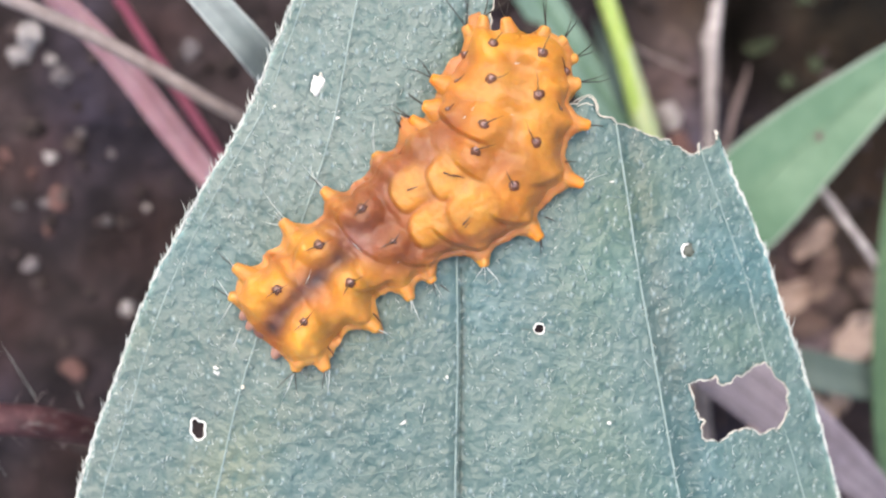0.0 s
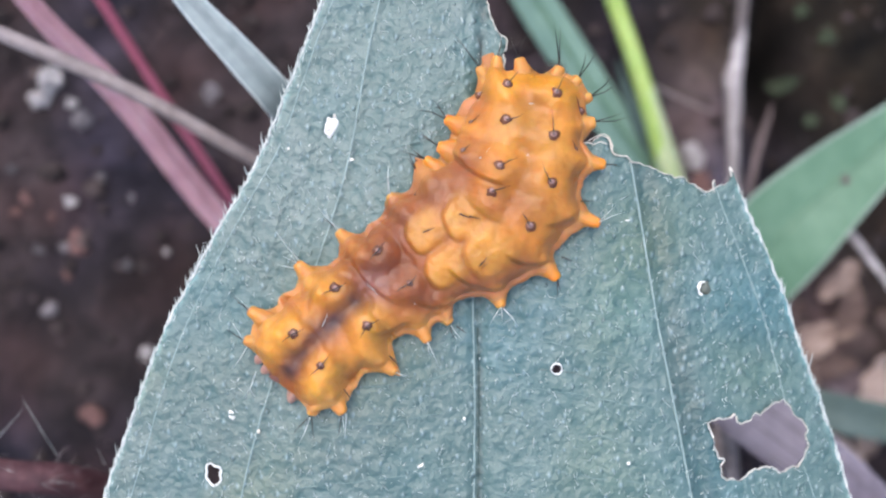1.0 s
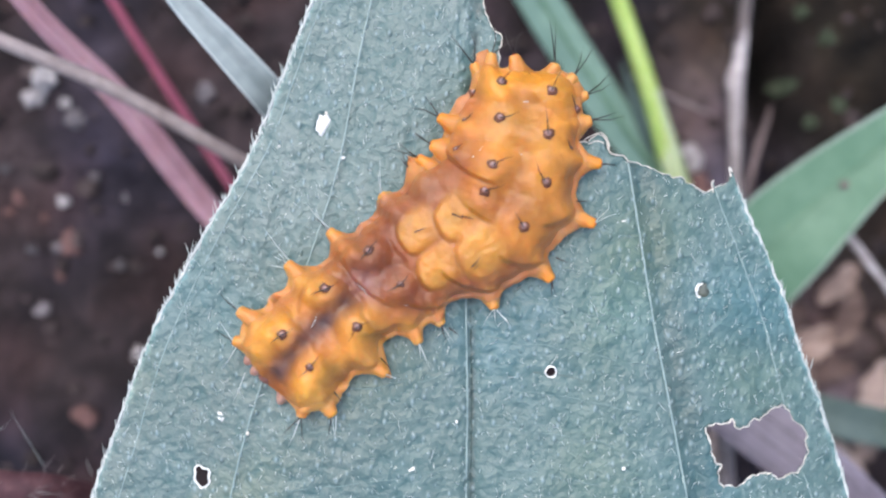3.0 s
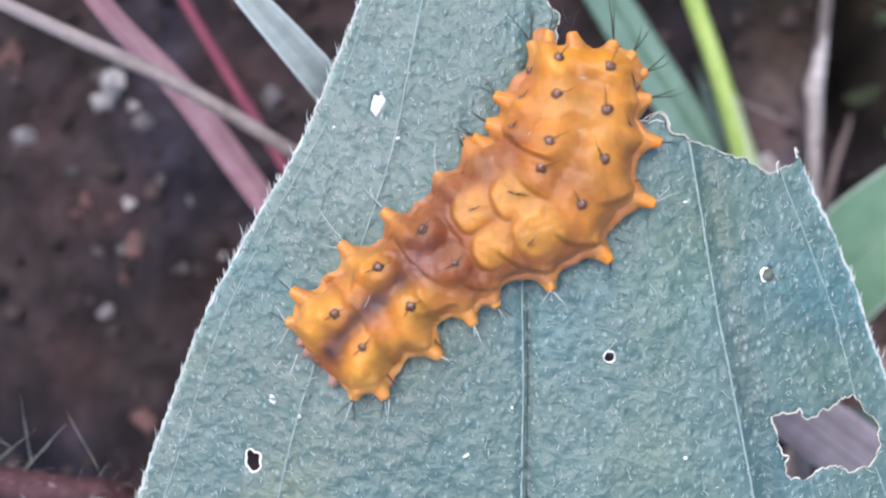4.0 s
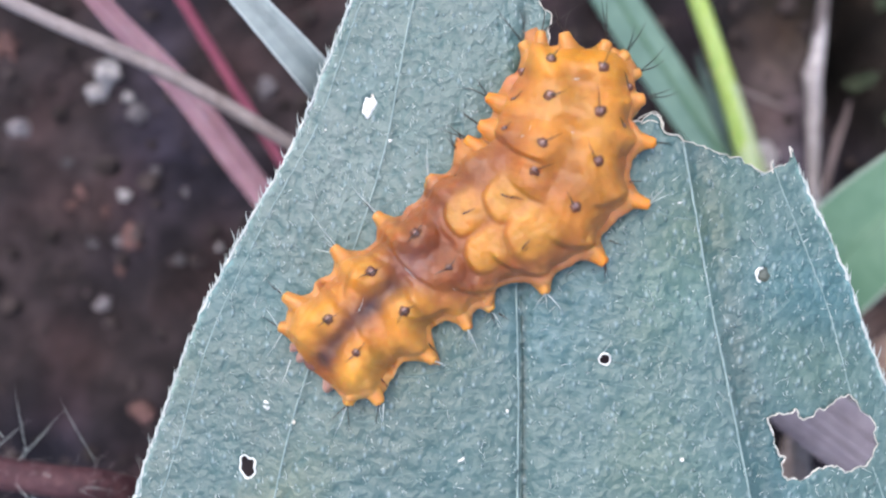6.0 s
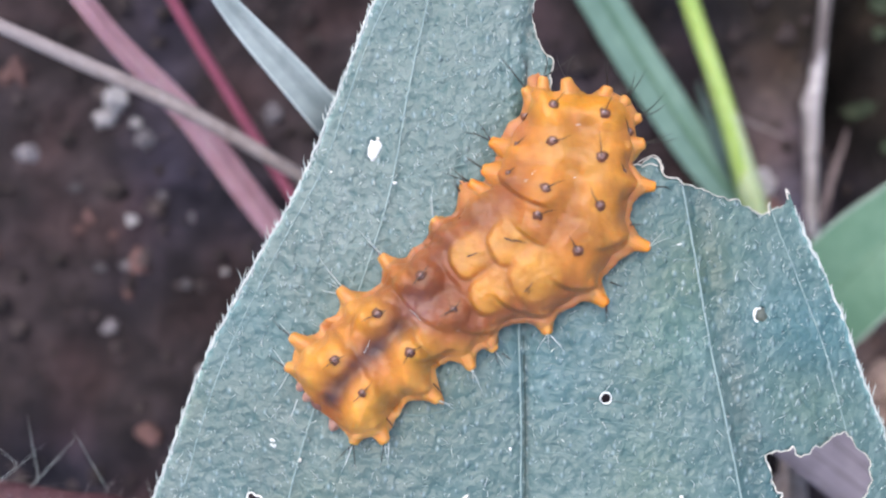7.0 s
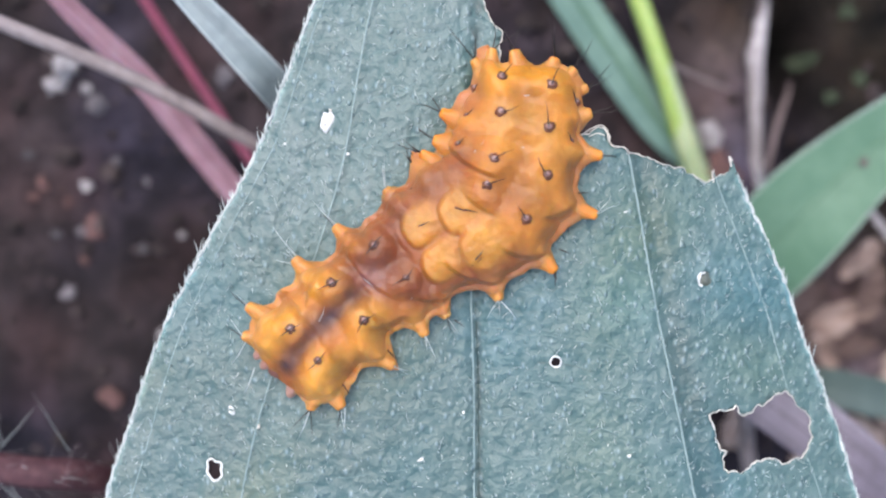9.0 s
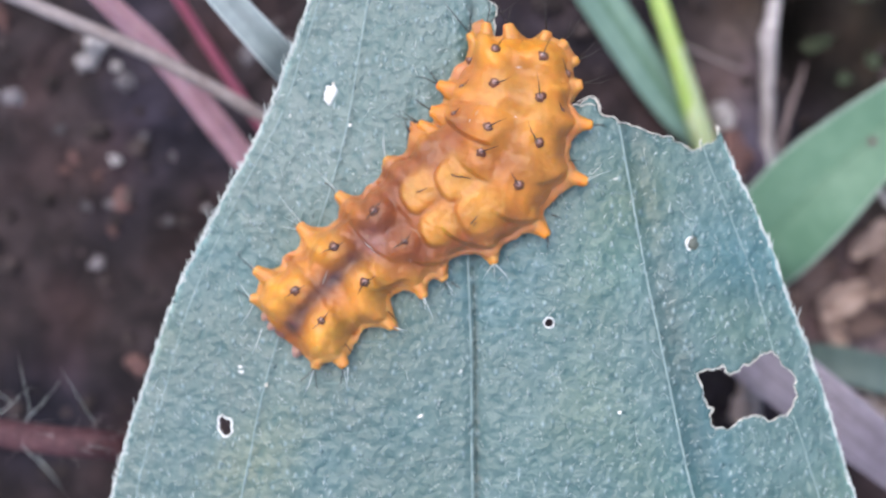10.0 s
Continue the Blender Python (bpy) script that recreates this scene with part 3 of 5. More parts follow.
        c = c * np.array((1 - 0.13 * sea, 1.0, 1 + 0.02 * sea))
        # shade of the midrib groove, darkened into the pigment
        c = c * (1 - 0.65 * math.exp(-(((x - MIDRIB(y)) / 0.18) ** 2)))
        # shade in the trough right of the right vein, put into the pigment
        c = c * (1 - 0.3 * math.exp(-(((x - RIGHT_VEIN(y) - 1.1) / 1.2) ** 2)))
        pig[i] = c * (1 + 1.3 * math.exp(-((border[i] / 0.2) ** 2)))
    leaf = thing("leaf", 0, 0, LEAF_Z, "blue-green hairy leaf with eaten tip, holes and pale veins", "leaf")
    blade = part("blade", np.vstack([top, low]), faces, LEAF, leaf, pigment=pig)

    # veins
    def vein(lane_fn, y0, y1, r, name="vein", dx=0.0, sink=0.35, mat=VEIN):
        ys = np.linspace(y0, y1, 130)
        rows = [(lane_fn(y) + dx, y, LEAF_Z + float(leaf_z(lane_fn(y) + dx, y)) - r * sink, r * (0.8 + 0.3 * noise.noise(Vector((y, r * 9, 0))))) for y in ys]
        gap = inside(np.array([q[:2] for q in rows]), hole_loops["big"])
        runs, run = [], []
        for q, out_ in zip(rows, gap):
            if out_:
                runs.append(run)
                run = []
            else:
                run.append(q)
        for piece in runs + [run]:
            if len(piece) > 3:
                part(name, *tube(piece, len(piece) * 2, 6), mat, leaf)

    vein(LEFT_VEIN, 35, -60, 0.085)
    vein(RIGHT_VEIN, 5.9, -60, 0.1)
    vein(LEFT_OUTER, 32, -60, 0.06)
    vein(RIGHT_OUTER, 4.7, -60, 0.06)
    vein(MIDRIB, 2.4, -62, 0.11, "midrib", -0.3)
    # thin dark tube added as the shade inside the midrib groove
    vein(MIDRIB, 2.6, -62, 0.085, "midrib_furrow", 0.0, -0.1, FURROW_SHADE)
    stalk = [(MIDRIB(-60), -60, LEAF_Z - 0.6, 1.0), (2, -66, LEAF_Z - 2, 1.1), (1, -76, 30, 1.2), (0, -82, 10, 1.3), (0, -83, -2, 1.4)]
    part("leaf_stalk", *tube(stalk, 40, 12), VEIN, leaf, "hairy green leaf stalk")

    # cross veinlets between the main veins
    for a, b, side in ((LEFT_VEIN, MIDRIB, 1), (MIDRIB, RIGHT_VEIN, -1)):
        for y0 in np.arange(-21, 20, 2.9):
            y0 = y0 + rng.uniform(-0.8, 0.8)
            x0, x1 = a(y0), b(y0)
            if side < 0 and y0 > 2:
                continue
            rows = []
            for k in np.linspace(0.02, 0.98, 14):
                x = x0 + (x1 - x0) * k
                y = y0 + side * 2.2 * (k - 0.5) + 0.35 * noise.noise(Vector((x * 0.6, y0, 2)))
                rows.append((x, y, LEAF_Z + float(leaf_z(x, y)) - 0.03, 0.05))
            rows = [q for q in rows if inside(np.array([q[:2]]), outline)[0]]
            if len(rows) > 5:
                part("veinlet", *tube(rows, 40, 5), VEINLET, leaf)

    # torn dry rims of the holes and of the eaten edge
    def rim_of(loop, r, mat, name, lift=0.02, closed=True):
        q = [(p[0], p[1], LEAF_Z + float(leaf_z(p[0], p[1], False)) + lift, r * (1 + 0.7 * noise.noise(Vector((p[0] * 3, p[1] * 3, 0))))) for p in loop]
        if closed:
            q.append(q[0])
        return part(name, *tube(q, max(40, len(q) * 2), 6, rough=0.6), mat, leaf)

    rim_of(hole_loops["big"], 0.045, SCAR, "hole_rim")
    rim_of(hole_loops["small"], 0.065, WHITE_SCAR, "hole_rim")
    rim_of(hole_loops["low"], 0.085, WHITE_SCAR, "hole_rim")
    rim_of(hole_loops["crescent"][6:17], 0.1, WHITE_SCAR, "hole_rim", closed=False)
    rim_of(eaten[4:-60], 0.042, SCAR, "torn_edge", closed=False)

    # dry skin that still closes two of the holes
    def skin_patch(loop, mat, drop, name):
        c = np.mean(loop, axis=0)
        z0 = LEAF_Z + float(leaf_z(*c, False)) - drop
        v = [(c[0], c[1], z0)] + [(p[0], p[1], z0 + 0.03 * k % 0.07) for k, p in enumerate(loop)]
        m = len(v)
        v += [(q[0], q[1], q[2] - 0.08) for q in v]
        f = []
        for k in range(1, m):
            k2 = 1 + k % (m - 1)
            f += [(0, k, k2), (m, m + k2, m + k), (k, m + k, m + k2, k2)]
        part(name, v, f, mat, leaf)

    skin_patch(hole_loops["pale"], WHITE_SCAR, 0.02, "scar")
    skin_patch(hole_loops["crescent"], CRUST, 0.12, "scar")
    for px, py, rx, ry, tn, mt in ((*(-14.51, -11.48), 0.2, 0.3, 0.2, WHITE_SCAR), (*(-6.3, 6.15), 0.15, 0.1, 0.3, WHITE_SCAR), (*(-1.48, -14.82), 0.26, 0.1, 0.5, WHITE_SCAR),
                                   (*(12.76, -14.67), 0.14, 0.14, 0, WHITE_SCAR), (*(-10.66, 6.92), 0.09, 0.09, 0, WHITE_SCAR), (*(1.48, -11.67), 0.1, 0.12, 0, WHITE_SCAR),
                                   (*(-12.64, -12.53), 0.13, 0.16, 0.4, SCAR), (*(12.68, 1.98), 0.16, 0.07, 0.2, WHITE_SCAR)):
        lp = oval(px, py, rx, ry, 0.5, px, 12, tn)
        skin_patch(lp, mt, -0.06, "scar")

    skin_patch(oval(*(-7.9, 8.25), 0.16, 0.1, 0.4, 2, 12, 0.5), SCAR, -0.05, "scar")
    skin_patch(oval(*(-7.47, 9.18), 0.12, 0.09, 0.4, 6, 12, 0.2), SCAR, -0.05, "scar")
    for run in ([(6.54, -8.25), (7.43, -8.29)], [(8.36, -8.4), (9.26, -8.56), (10.27, -8.91)]):
        q = spline([(x, y, 0) for x, y in run], 16)
        part("crack", *tube([(x, y, LEAF_Z + float(leaf_z(x, y)) + 0.01, 0.045 - 0.002 * k) for k, (x, y, _) in enumerate(q)], 24, 6), DULL_BLADE, leaf, "dark scratch beside the small hole")
    for bits in ([(9.96, 7.43), (10.43, 7.7), (11.05, 7.9), (11.48, 7.59)], [(11.48, 7.59), (11.51, 6.96), (11.75, 6.54), (12.21, 6.38)], [(10.19, 7.12), (10.74, 7.35), (11.28, 7.2)],
                 [(20.42, 5.49), (20.19, 5.8), (20.31, 5.1)], [(19.02, 4.01), (18.91, 4.63), (19.06, 4.86)]):
        part("torn_edge", *tube([(x, y, LEAF_Z + float(leaf_z(x, y, False)) + 0.05, 0.042) for x, y in bits], 24, 7, rough=0.9, seed=bits[0][0]), SCAR, leaf)

    # hairs on the face and along the margins
    roots, ways, lens = [], [], []
    ok = 0
    while ok < 4000:
        x, y = rng.uniform(-26, 32), rng.uniform(-25, 22)
        if not -28 < x < 32:
            continue
        roots.append((x, y))
        ok += 1
    roots = np.array(roots)
    good = inside(roots, outline)
    for lp in hole_loops.values():
        good &= ~inside(roots, lp)
    roots = roots[good]
    for x, y in roots:
        a = -0.35 + rng.normal(0, 0.55) if x < MIDRIB(y) else 0.35 + rng.normal(0, 0.55)
        ways.append((math.sin(a), math.cos(a) * rng.choice((1, 1, -1)), rng.uniform(0.1, 0.7)))
        lens.append(rng.uniform(0.18, 0.48) * (2.2 if rng.random() < 0.06 else 1))
    roots3 = [(x, y, LEAF_Z + float(leaf_z(x, y)) - 0.02) for x, y in roots]
    face_hair = part("face_hair", *hairs(roots3, ways, lens, 0.03, 0.5, 8), HAIR, leaf, "short white hairs lying on the leaf face")
    tagged(face_hair, kind="stuff")
    roots, ways, lens = [], [], []
    for line, sgn in ((edge_l, -1), (edge_r, 1)):
        for p in line:
            if not -25 < p[1] < 24:
                continue
            for _ in range(6):
                q = p + rng.normal(0, 0.1, 2) - np.array((sgn * 0.1, 0))
                roots.append((q[0], q[1], LEAF_Z + float(leaf_z(p[0], p[1], False)) - rng.uniform(0, 0.15)))
                lean = rng.uniform(0.1, 0.75)
                ways.append((sgn * (lean - 0.5 if sgn < 0 else lean - 0.5), 1.0, rng.uniform(-0.1, 0.35)))
                lens.append(rng.uniform(0.25, 0.8) * (1.7 if rng.random() < 0.12 else 1) * (0.8 if sgn > 0 else 1))
    for line in (edge_l, edge_r):
        rows = [(p[0], p[1], LEAF_Z + float(leaf_z(p[0], p[1], False)) - 0.05, 0.11 * (1 + 0.8 * noise.noise(Vector((p[0] * 2.2, p[1] * 2.2, 5))))) for p in line if -27 < p[1] < 30]
        part("leaf_margin", *tube(rows, len(rows) * 2, 7, rough=0.5), MARGIN, leaf, "pale stiff edge of the leaf")
    margin = part("margin_hair", *hairs(roots, ways, lens, 0.05, 0.25, 9), HAIR, leaf, "white bristly hairs along the leaf margin")
    tagged(margin, kind="stuff")
    return leaf


# ---- the caterpillar, in mm over the leaf plane ----
AXIS = [  # x, y on the leaf plane, half width on either side between the cones, and height of the back
    (-11.2, -8.94, 0.4, 0.4, 1.4), (-11.05, -8.79, 1.9, 2.1, 1.9), (-10.71, -8.42, 2.5, 2.9, 2.5), (-9.77, -7.48, 3.1, 3.35, 3.3),
    (-7.85, -5.9, 3.6, 3.5, 3.7), (-5.34, -3.46, 3.4, 3.35, 3.5), (-2.67, -1.69, 4.0, 3.7, 3.3), (-0.23, 0, 4.4, 3.85, 3.8),
    (2.56, 1.62, 4.6, 4.75, 4.4), (4.4, 3.76, 4.75, 4.85, 4.7), (5.41, 6.35, 4.75, 4.2, 4.5), (5.71, 8.42, 4.15, 3.75, 4.1),
    (5.94, 10, 3.4, 3.15, 3.5), (6.13, 10.9, 2.5, 2.5, 2.8), (6.16, 11.4, 1.5, 1.5, 2.2), (6.16, 11.65, 0.4, 0.4, 1.9)]

WARTS = [  # dorsal warts: x, y, radius
    (2.43, 10.37, 0.33), (4.21, 10.81, 0.41), (7.42, 10.26, 0.41), (9.19, 9.26, 0.33), (4.13, 8.45, 0.41), (7.19, 7.42, 0.44), (3.65, 5.35, 0.41), (7.01, 4.32, 0.44), (3.14, 3.73, 0.41), (5.64, 1.48, 0.44),
    (-4.28, -0.15, 0.41), (-7.05, -2.62, 0.44), (-9.81, -5.57, 0.41), (-4.94, -5.02, 0.41), (-7.97, -7.64, 0.33), (-2.18, -2.29, 0.3), (1.88, 8.41, 0.22), (1.33, 6.46, 0.26), (8.74, 6.6, 0.22)]
# side cones: tip x, y, height and thickness
REAR_CONES = [(2.37, 12.33, 1.5, 0.4), (3.66, 13.05, 1.5, 0.46), (5.08, 12.9, 1.5, 0.48), (7.85, 12.35, 1.5, 0.44), (9.2, 11.6, 1.4, 0.42), (10.1, 10.35, 1.2, 0.4), (10.3, 8.6, 1.4, 0.5)]
OUTER_CONES = [(11.0, 5.7, 1.4, 0.4), (10.61, 1.7, 1.4, 0.42), (7.78, -2.05, 1.4, 0.42), (3.97, -3.97, 1.3, 0.42), (0.5, -5.08, 1.2, 0.38), (-0.98, -6.3, 1.4, 0.42), (-3.12, -8.36, 1.5, 0.46)]
FRONT_CONES = [(-6.7, -11.15, 1.5, 0.48), (-8.85, -11.25, 1.4, 0.42), (-13.4, -6.15, 1.6, 0.42), (-13.05, -4.05, 1.7, 0.46), (-9.85, -0.9, 1.6, 0.46)]
INNER_CONES = [(-7.1, 1.25, 1.6, 0.42), (-3.63, 3.7, 1.5, 0.4), (-1.75, 5.3, 1.2, 0.4), (-1.25, 6.1, 1.7, 0.4), (-0.4, 6.9, 2.0, 0.4), (0.1, 8.75, 1.8, 0.44), (-1.5, 5.75, 1.0, 0.34)]
CONES = REAR_CONES + OUTER_CONES + FRONT_CONES + INNER_CONES
BULGES = [(-6.05, -9.6), (-12.4, -7.1), (1.25, 9.8), (-3.8, -7.5), (-10.9, -3.2)]  # where the skirt swells between the cones
HUMPS = [  # broad swellings of the back: x, y, radius, rise
    (-7.15, -2.55, 1.25, 0.6), (-9.9, -5.5, 1.25, 0.6), (-4.9, -5.1, 1.25, 0.65), (-7.9, -7.8, 1.25, 0.6), (-4.3, -0.1, 1.2, 0.55), (-2.3, -2.45, 1.1, 0.5), (4.15, 8.48, 1.5, 0.25), (7.23, 7.45, 1.5, 0.28),
    (3.67, 5.37, 1.4, 0.4), (7.04, 4.34, 1.5, 0.4), (3.15, 3.74, 1.3, 0.3), (5.67, 1.48, 1.6, 0.45), (4.22, 10.86, 1.15, 0.25), (7.45, 10.3, 1.15, 0.25)]
PADS = [  # the two pairs of raised yellow pads: x, y, half length, half width, rise
    (-1.15, 1.15, 1.35, 1.3, 0.4), (0.25, -1.1, 1.5, 1.3, 0.5), (1.35, 2.05, 1.35, 1.4, 0.34), (3.1, -0.05, 1.75, 1.65, 0.5)]
RIMS = [  # free edges of the overlapping plates: x, y, the way they face, half length, bend, rise
    (1.98, 5.05, -125, 1.9, 0.1, 0.32), (2.6, 2.35, -125, 1.1, 0.1, 0.2), (5.7, -1.0, -95, 1.4, 0.18, 0.45), (8.15, 1.85, -65, 1.1, 0.2, 0.4), (2.2, -2.5, -108, 1.8, 0.12, 0.42),
    (-0.15, -3.85, -85, 1.4, 0.15, 0.3), (-3.45, -5.4, -75, 1.1, 0.15, 0.3), (-4.9, -2.3, -135, 2.2, 0.08, 0.2), (9.1, 5.2, -40, 0.8, 0.3, 0.25), (-8.6, -3.1, 155, 0.9, 0.2, 0.2), (0.6, 6.4, -150, 0.8, 0.3, 0.25)]


def caterpillar_axis(n):
    p = np.array(AXIS)
    q = spline(np.c_[p[:, 0], p[:, 1], np.zeros(len(p)), p[:, 2:]], n)
    q[:, 3:] = np.maximum(q[:, 3:], 0.3)
    return q[:, :2], q[:, 3], q[:, 4], q[:, 5]


def field_noise(x, y, scale, layer):
    """Smooth noise over arrays of points."""
    out = [noise.noise(Vector((a * scale, b * scale, layer))) for a, b in zip(x.ravel(), y.ravel())]
    return np.array(out).reshape(x.shape)


def off_line(x, y, p, q):
    """Distance of the points x, y from the stretch p to q."""
    dx, dy = q[0] - p[0], q[1] - p[1]
    k = np.clip(((x - p[0]) * dx + (y - p[1]) * dy) / (dx * dx + dy * dy), 0, 1)
    return np.hypot(x - p[0] - k * dx, y - p[1] - k * dy)


def soft_step(x):
    return 1 / (1 + np.exp(-np.clip(x, -30, 30)))


def build_caterpillar():
    nu, upper, lower = 420, 140, 50
    c, left, right, top = caterpillar_axis(nu)
    t = np.gradient(c, axis=0)
    t /= np.linalg.norm(t, axis=1)[:, None]
    side = np.c_[t[:, 1], -t[:, 0]]
    arc = np.concatenate([[0], np.cumsum(np.linalg.norm(np.diff(c, axis=0), axis=1))])
    w = np.concatenate([np.linspace(0, math.pi, upper, endpoint=False), np.linspace(math.pi, 2 * math.pi, lower, endpoint=False)])
    nv = len(w)
    cw, sw = np.cos(w), np.sin(w)
    lat = np.sign(cw) * np.abs(cw) ** 0.9
    q = np.abs(cw)[None, :]
    half = np.where(lat[None, :] > 0, right[:, None], left[:, None])
    x = c[:, :1] + side[:, :1] * lat[None, :] * half
    y = c[:, 1:] + side[:, 1:] * lat[None, :] * half
    rim = np.where(sw[None, :] >= -0.5, q ** 4, q ** 8) * np.ones((nu, 1))
    up = np.clip(sw, 0, 1)[None, :]
    ease = np.minimum(1.0, up * 2.2)

    # the skirt is drawn out into webs towards the cones
    edge = np.c_[np.r_[x[:, 0], x[:, upper]], np.r_[y[:, 0], y[:, upper]]]
    ways = []
    for tx, ty, tz, r in CONES:
        root = edge[np.argmin(np.hypot(edge[:, 0] - tx, edge[:, 1] - ty))]
        ways.append((root, np.array((tx, ty)) - root))
    x0, y0 = x.copy(), y.copy()
    for tx, ty in BULGES:
        root = edge[np.argmin(np.hypot(edge[:, 0] - tx, edge[:, 1] - ty))]
        near = np.exp(-((np.hypot(x0 - root[0], y0 - root[1]) / 0.9) ** 2)) * rim
        x, y = x + (tx - root[0]) * near, y + (ty - root[1]) * near
    for (root, d), (tx, ty, tz, r) in zip(ways, CONES):
        wide = 0.75 + 0.4 * np.hypot(*d)
        near = np.maximum(0, 1 - np.hypot(x0 - root[0], y0 - root[1]) / wide) ** 1.25 * rim * 0.85
        x, y = x + d[0] * near, y + d[1] * near

    lobe = rim * (0.22 * field_noise(x0, y0, 0.75, 17) + 0.12 * field_noise(x0, y0, 1.7, 19))
    x, y = x + side[:, :1] * np.sign(lat)[None, :] * lobe, y + side[:, 1:] * np.sign(lat)[None, :] * lobe

    back = (top * 0.86)[:, None] - 1.2
    dome = 0.82 * np.maximum(0, 1 - (q / 0.9) ** 2.4) ** 0.65 + 0.18 * np.maximum(0, 1 - q ** 6) ** 0.5
    z = np.where(sw[None, :] >= 0, 1.2 + back * dome, 1.2 * (1 - np.maximum(0, 1 - q ** 5) ** 0.5))
    tone = np.zeros_like(z)
    for hx, hy, hr, rise in HUMPS:
        d2 = ((x - hx) ** 2 + (y - hy) ** 2) / (hr * hr)
        z += ease * rise * np.exp(-d2 * d2 * 0.8)
        tone += rise * np.exp(-d2 * 0.9)
    # a plump lobe behind each cone
    for (root, d), (tx, ty, tz, r) in zip(ways, CONES):
        u = d / (np.hypot(*d) + 1e-6)
        i = np.argmin(np.hypot(c[:, 0] - root[0], c[:, 1] - root[1]))
        u = u * 0.6 + (root - c[i]) / (np.linalg.norm(root - c[i]) + 1e-6) * 0.4
        mx, my = root - u * 0.35
        p, w_ = (x - mx) * u[0] + (y - my) * u[1], (y - my) * u[0] - (x - mx) * u[1]
        d2 = (p / 1.25) ** 2 + (w_ / 0.78) ** 2
        z += np.minimum(1, up * 5) * (0.75 if tx < -2.5 else 0.38) * np.exp(-(d2 ** 1.5))
        tone += 0.55 * np.exp(-d2) * (up > 0)
    # the free edges of the plates, and the pads
    seam_shade = np.zeros_like(z)
    for hx, hy, face, length, bend, rise in RIMS:
        nx, ny = math.cos(radians(face)), math.sin(radians(face))
        b = -(x - hx) * ny + (y - hy) * nx
        f = (x - hx) * nx + (y - hy) * ny + bend * b * b
        span = soft_step((length - np.abs(b)) / 0.16)
        z += ease * span * rise * (soft_step(-f / 0.045) * np.exp(np.minimum(f, 0) / 1.1) - 0.35 * np.exp(-(((f - 0.14) / 0.16) ** 2)))
        seam_shade = np.maximum(seam_shade, span * np.exp(-(((f - 0.13) / 0.17) ** 2)) * min(1, rise * 2.4))
    pad, wobble = np.zeros_like(z), field_noise(x, y, 1.1, 23)
    for hx, hy, hl, hw, rise in PADS:
        along = ((x - hx) * t[:, :1] + (y - hy) * t[:, 1:]) / hl
        aside = ((x - hx) * side[:, :1] + (y - hy) * side[:, 1:]) / hw
        aside = aside + 0.12 * along
        d = (np.maximum(0, -along) ** 2.4 + np.abs(aside) ** 2.4) ** (1 / 2.4) + 0.05 * wobble
        front = soft_step((-along - 0.25) / 0.2)
        tail = soft_step((0.9 - along) / 0.22)
        z += ease * tail * (0.68 * rise * (0.5 - 0.4 * along) * soft_step((0.97 - d) / (0.05 + 0.13 * (1 - front))) - 0.07 * (0.3 + 0.7 * front) * np.exp(-(((d - 1.08) / 0.1) ** 2)))
        pad = np.maximum(pad, tail * soft_step((0.93 - d) / (0.06 + 0.1 * (1 - front))))
        seam_shade = np.maximum(seam_shade, (0.2 + 0.5 * front) * tail * np.exp(-(((d - 1.07) / 0.14) ** 2)))
    # hollow along the middle of the back, folds and fine unevenness
    z -= 0.28 * up * np.exp(-((lat[None, :] * 3.6) ** 2)) * (0.5 + 0.5 * np.cos(arc * 2.2))[:, None] * (1 - pad)
    z += up * (0.10 * field_noise(x, y, 0.9, 0) + 0.05 * field_noise(x, y, 2.4, 5))
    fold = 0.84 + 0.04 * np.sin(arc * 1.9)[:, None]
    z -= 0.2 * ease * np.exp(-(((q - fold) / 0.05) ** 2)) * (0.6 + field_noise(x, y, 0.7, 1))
    for a, depth in ((0.9, 0.2), (4.5, 0.4), (8.3, 0.4), (12.2, 0.25), (23.1, 0.1), (26.1, 0.08)):
        cut = np.exp(-(((arc[:, None] + 0.35 * wobble + 0.5 * lat[None, :] ** 2 - a) / 0.3) ** 2)) * (0.35 + 0.65 * q ** 1.5)
        z -= ease * depth * cut * (1 - pad)
        seam_shade = np.maximum(seam_shade, 1.6 * depth * cut * (1 - pad))
    z = np.maximum(z, -0.05)

    # colour of the skin
    def blend(k, colour, g):
        g = np.clip(g, 0, 1)[..., None]
        return k * (1 - g) + np.array(colour) * g

    gold, brown, dusk = (0.68, 0.33, 0.052), (0.165, 0.038, 0.012), (0.07, 0.03, 0.032)
    k = blend(np.ones((nu, nv, 3)) * np.array((0.43, 0.122, 0.02)), (0.66, 0.27, 0.028), tone / 0.8)
    golden = [(7.08, 6.71, 1.71, 0.5), (4.3, 7.82, 1.56, 0.4), (-4.78, -4.41, 1.56, 0.8), (-10.34, -4.41, 1.71, 0.7), (-7.19, -9.23, 1.95, 0.8), (-7.37, -2.19, 1.32, 0.7), (-11.63, -7, 1.17, 0.7),
              (-3.48, -6.63, 1.5, 0.9), (-6.08, -8.6, 1.7, 0.8), (-1.45, -5.2, 0.93, 0.6), (-7.9, -9.9, 1.2, 0.8), (-12.2, -5.4, 1.2, 0.6), (-9.2, -2.2, 1.2, 0.6)]
    ochre = [(5.6, 8.6, 2.6, 0.6), (6.2, 4.6, 2.4, 0.55), (1.35, 1.9, 1.3, 0.3), (3.1, 0.0, 1.6, 0.4), (7.6, 2.0, 1.6, 0.35)]
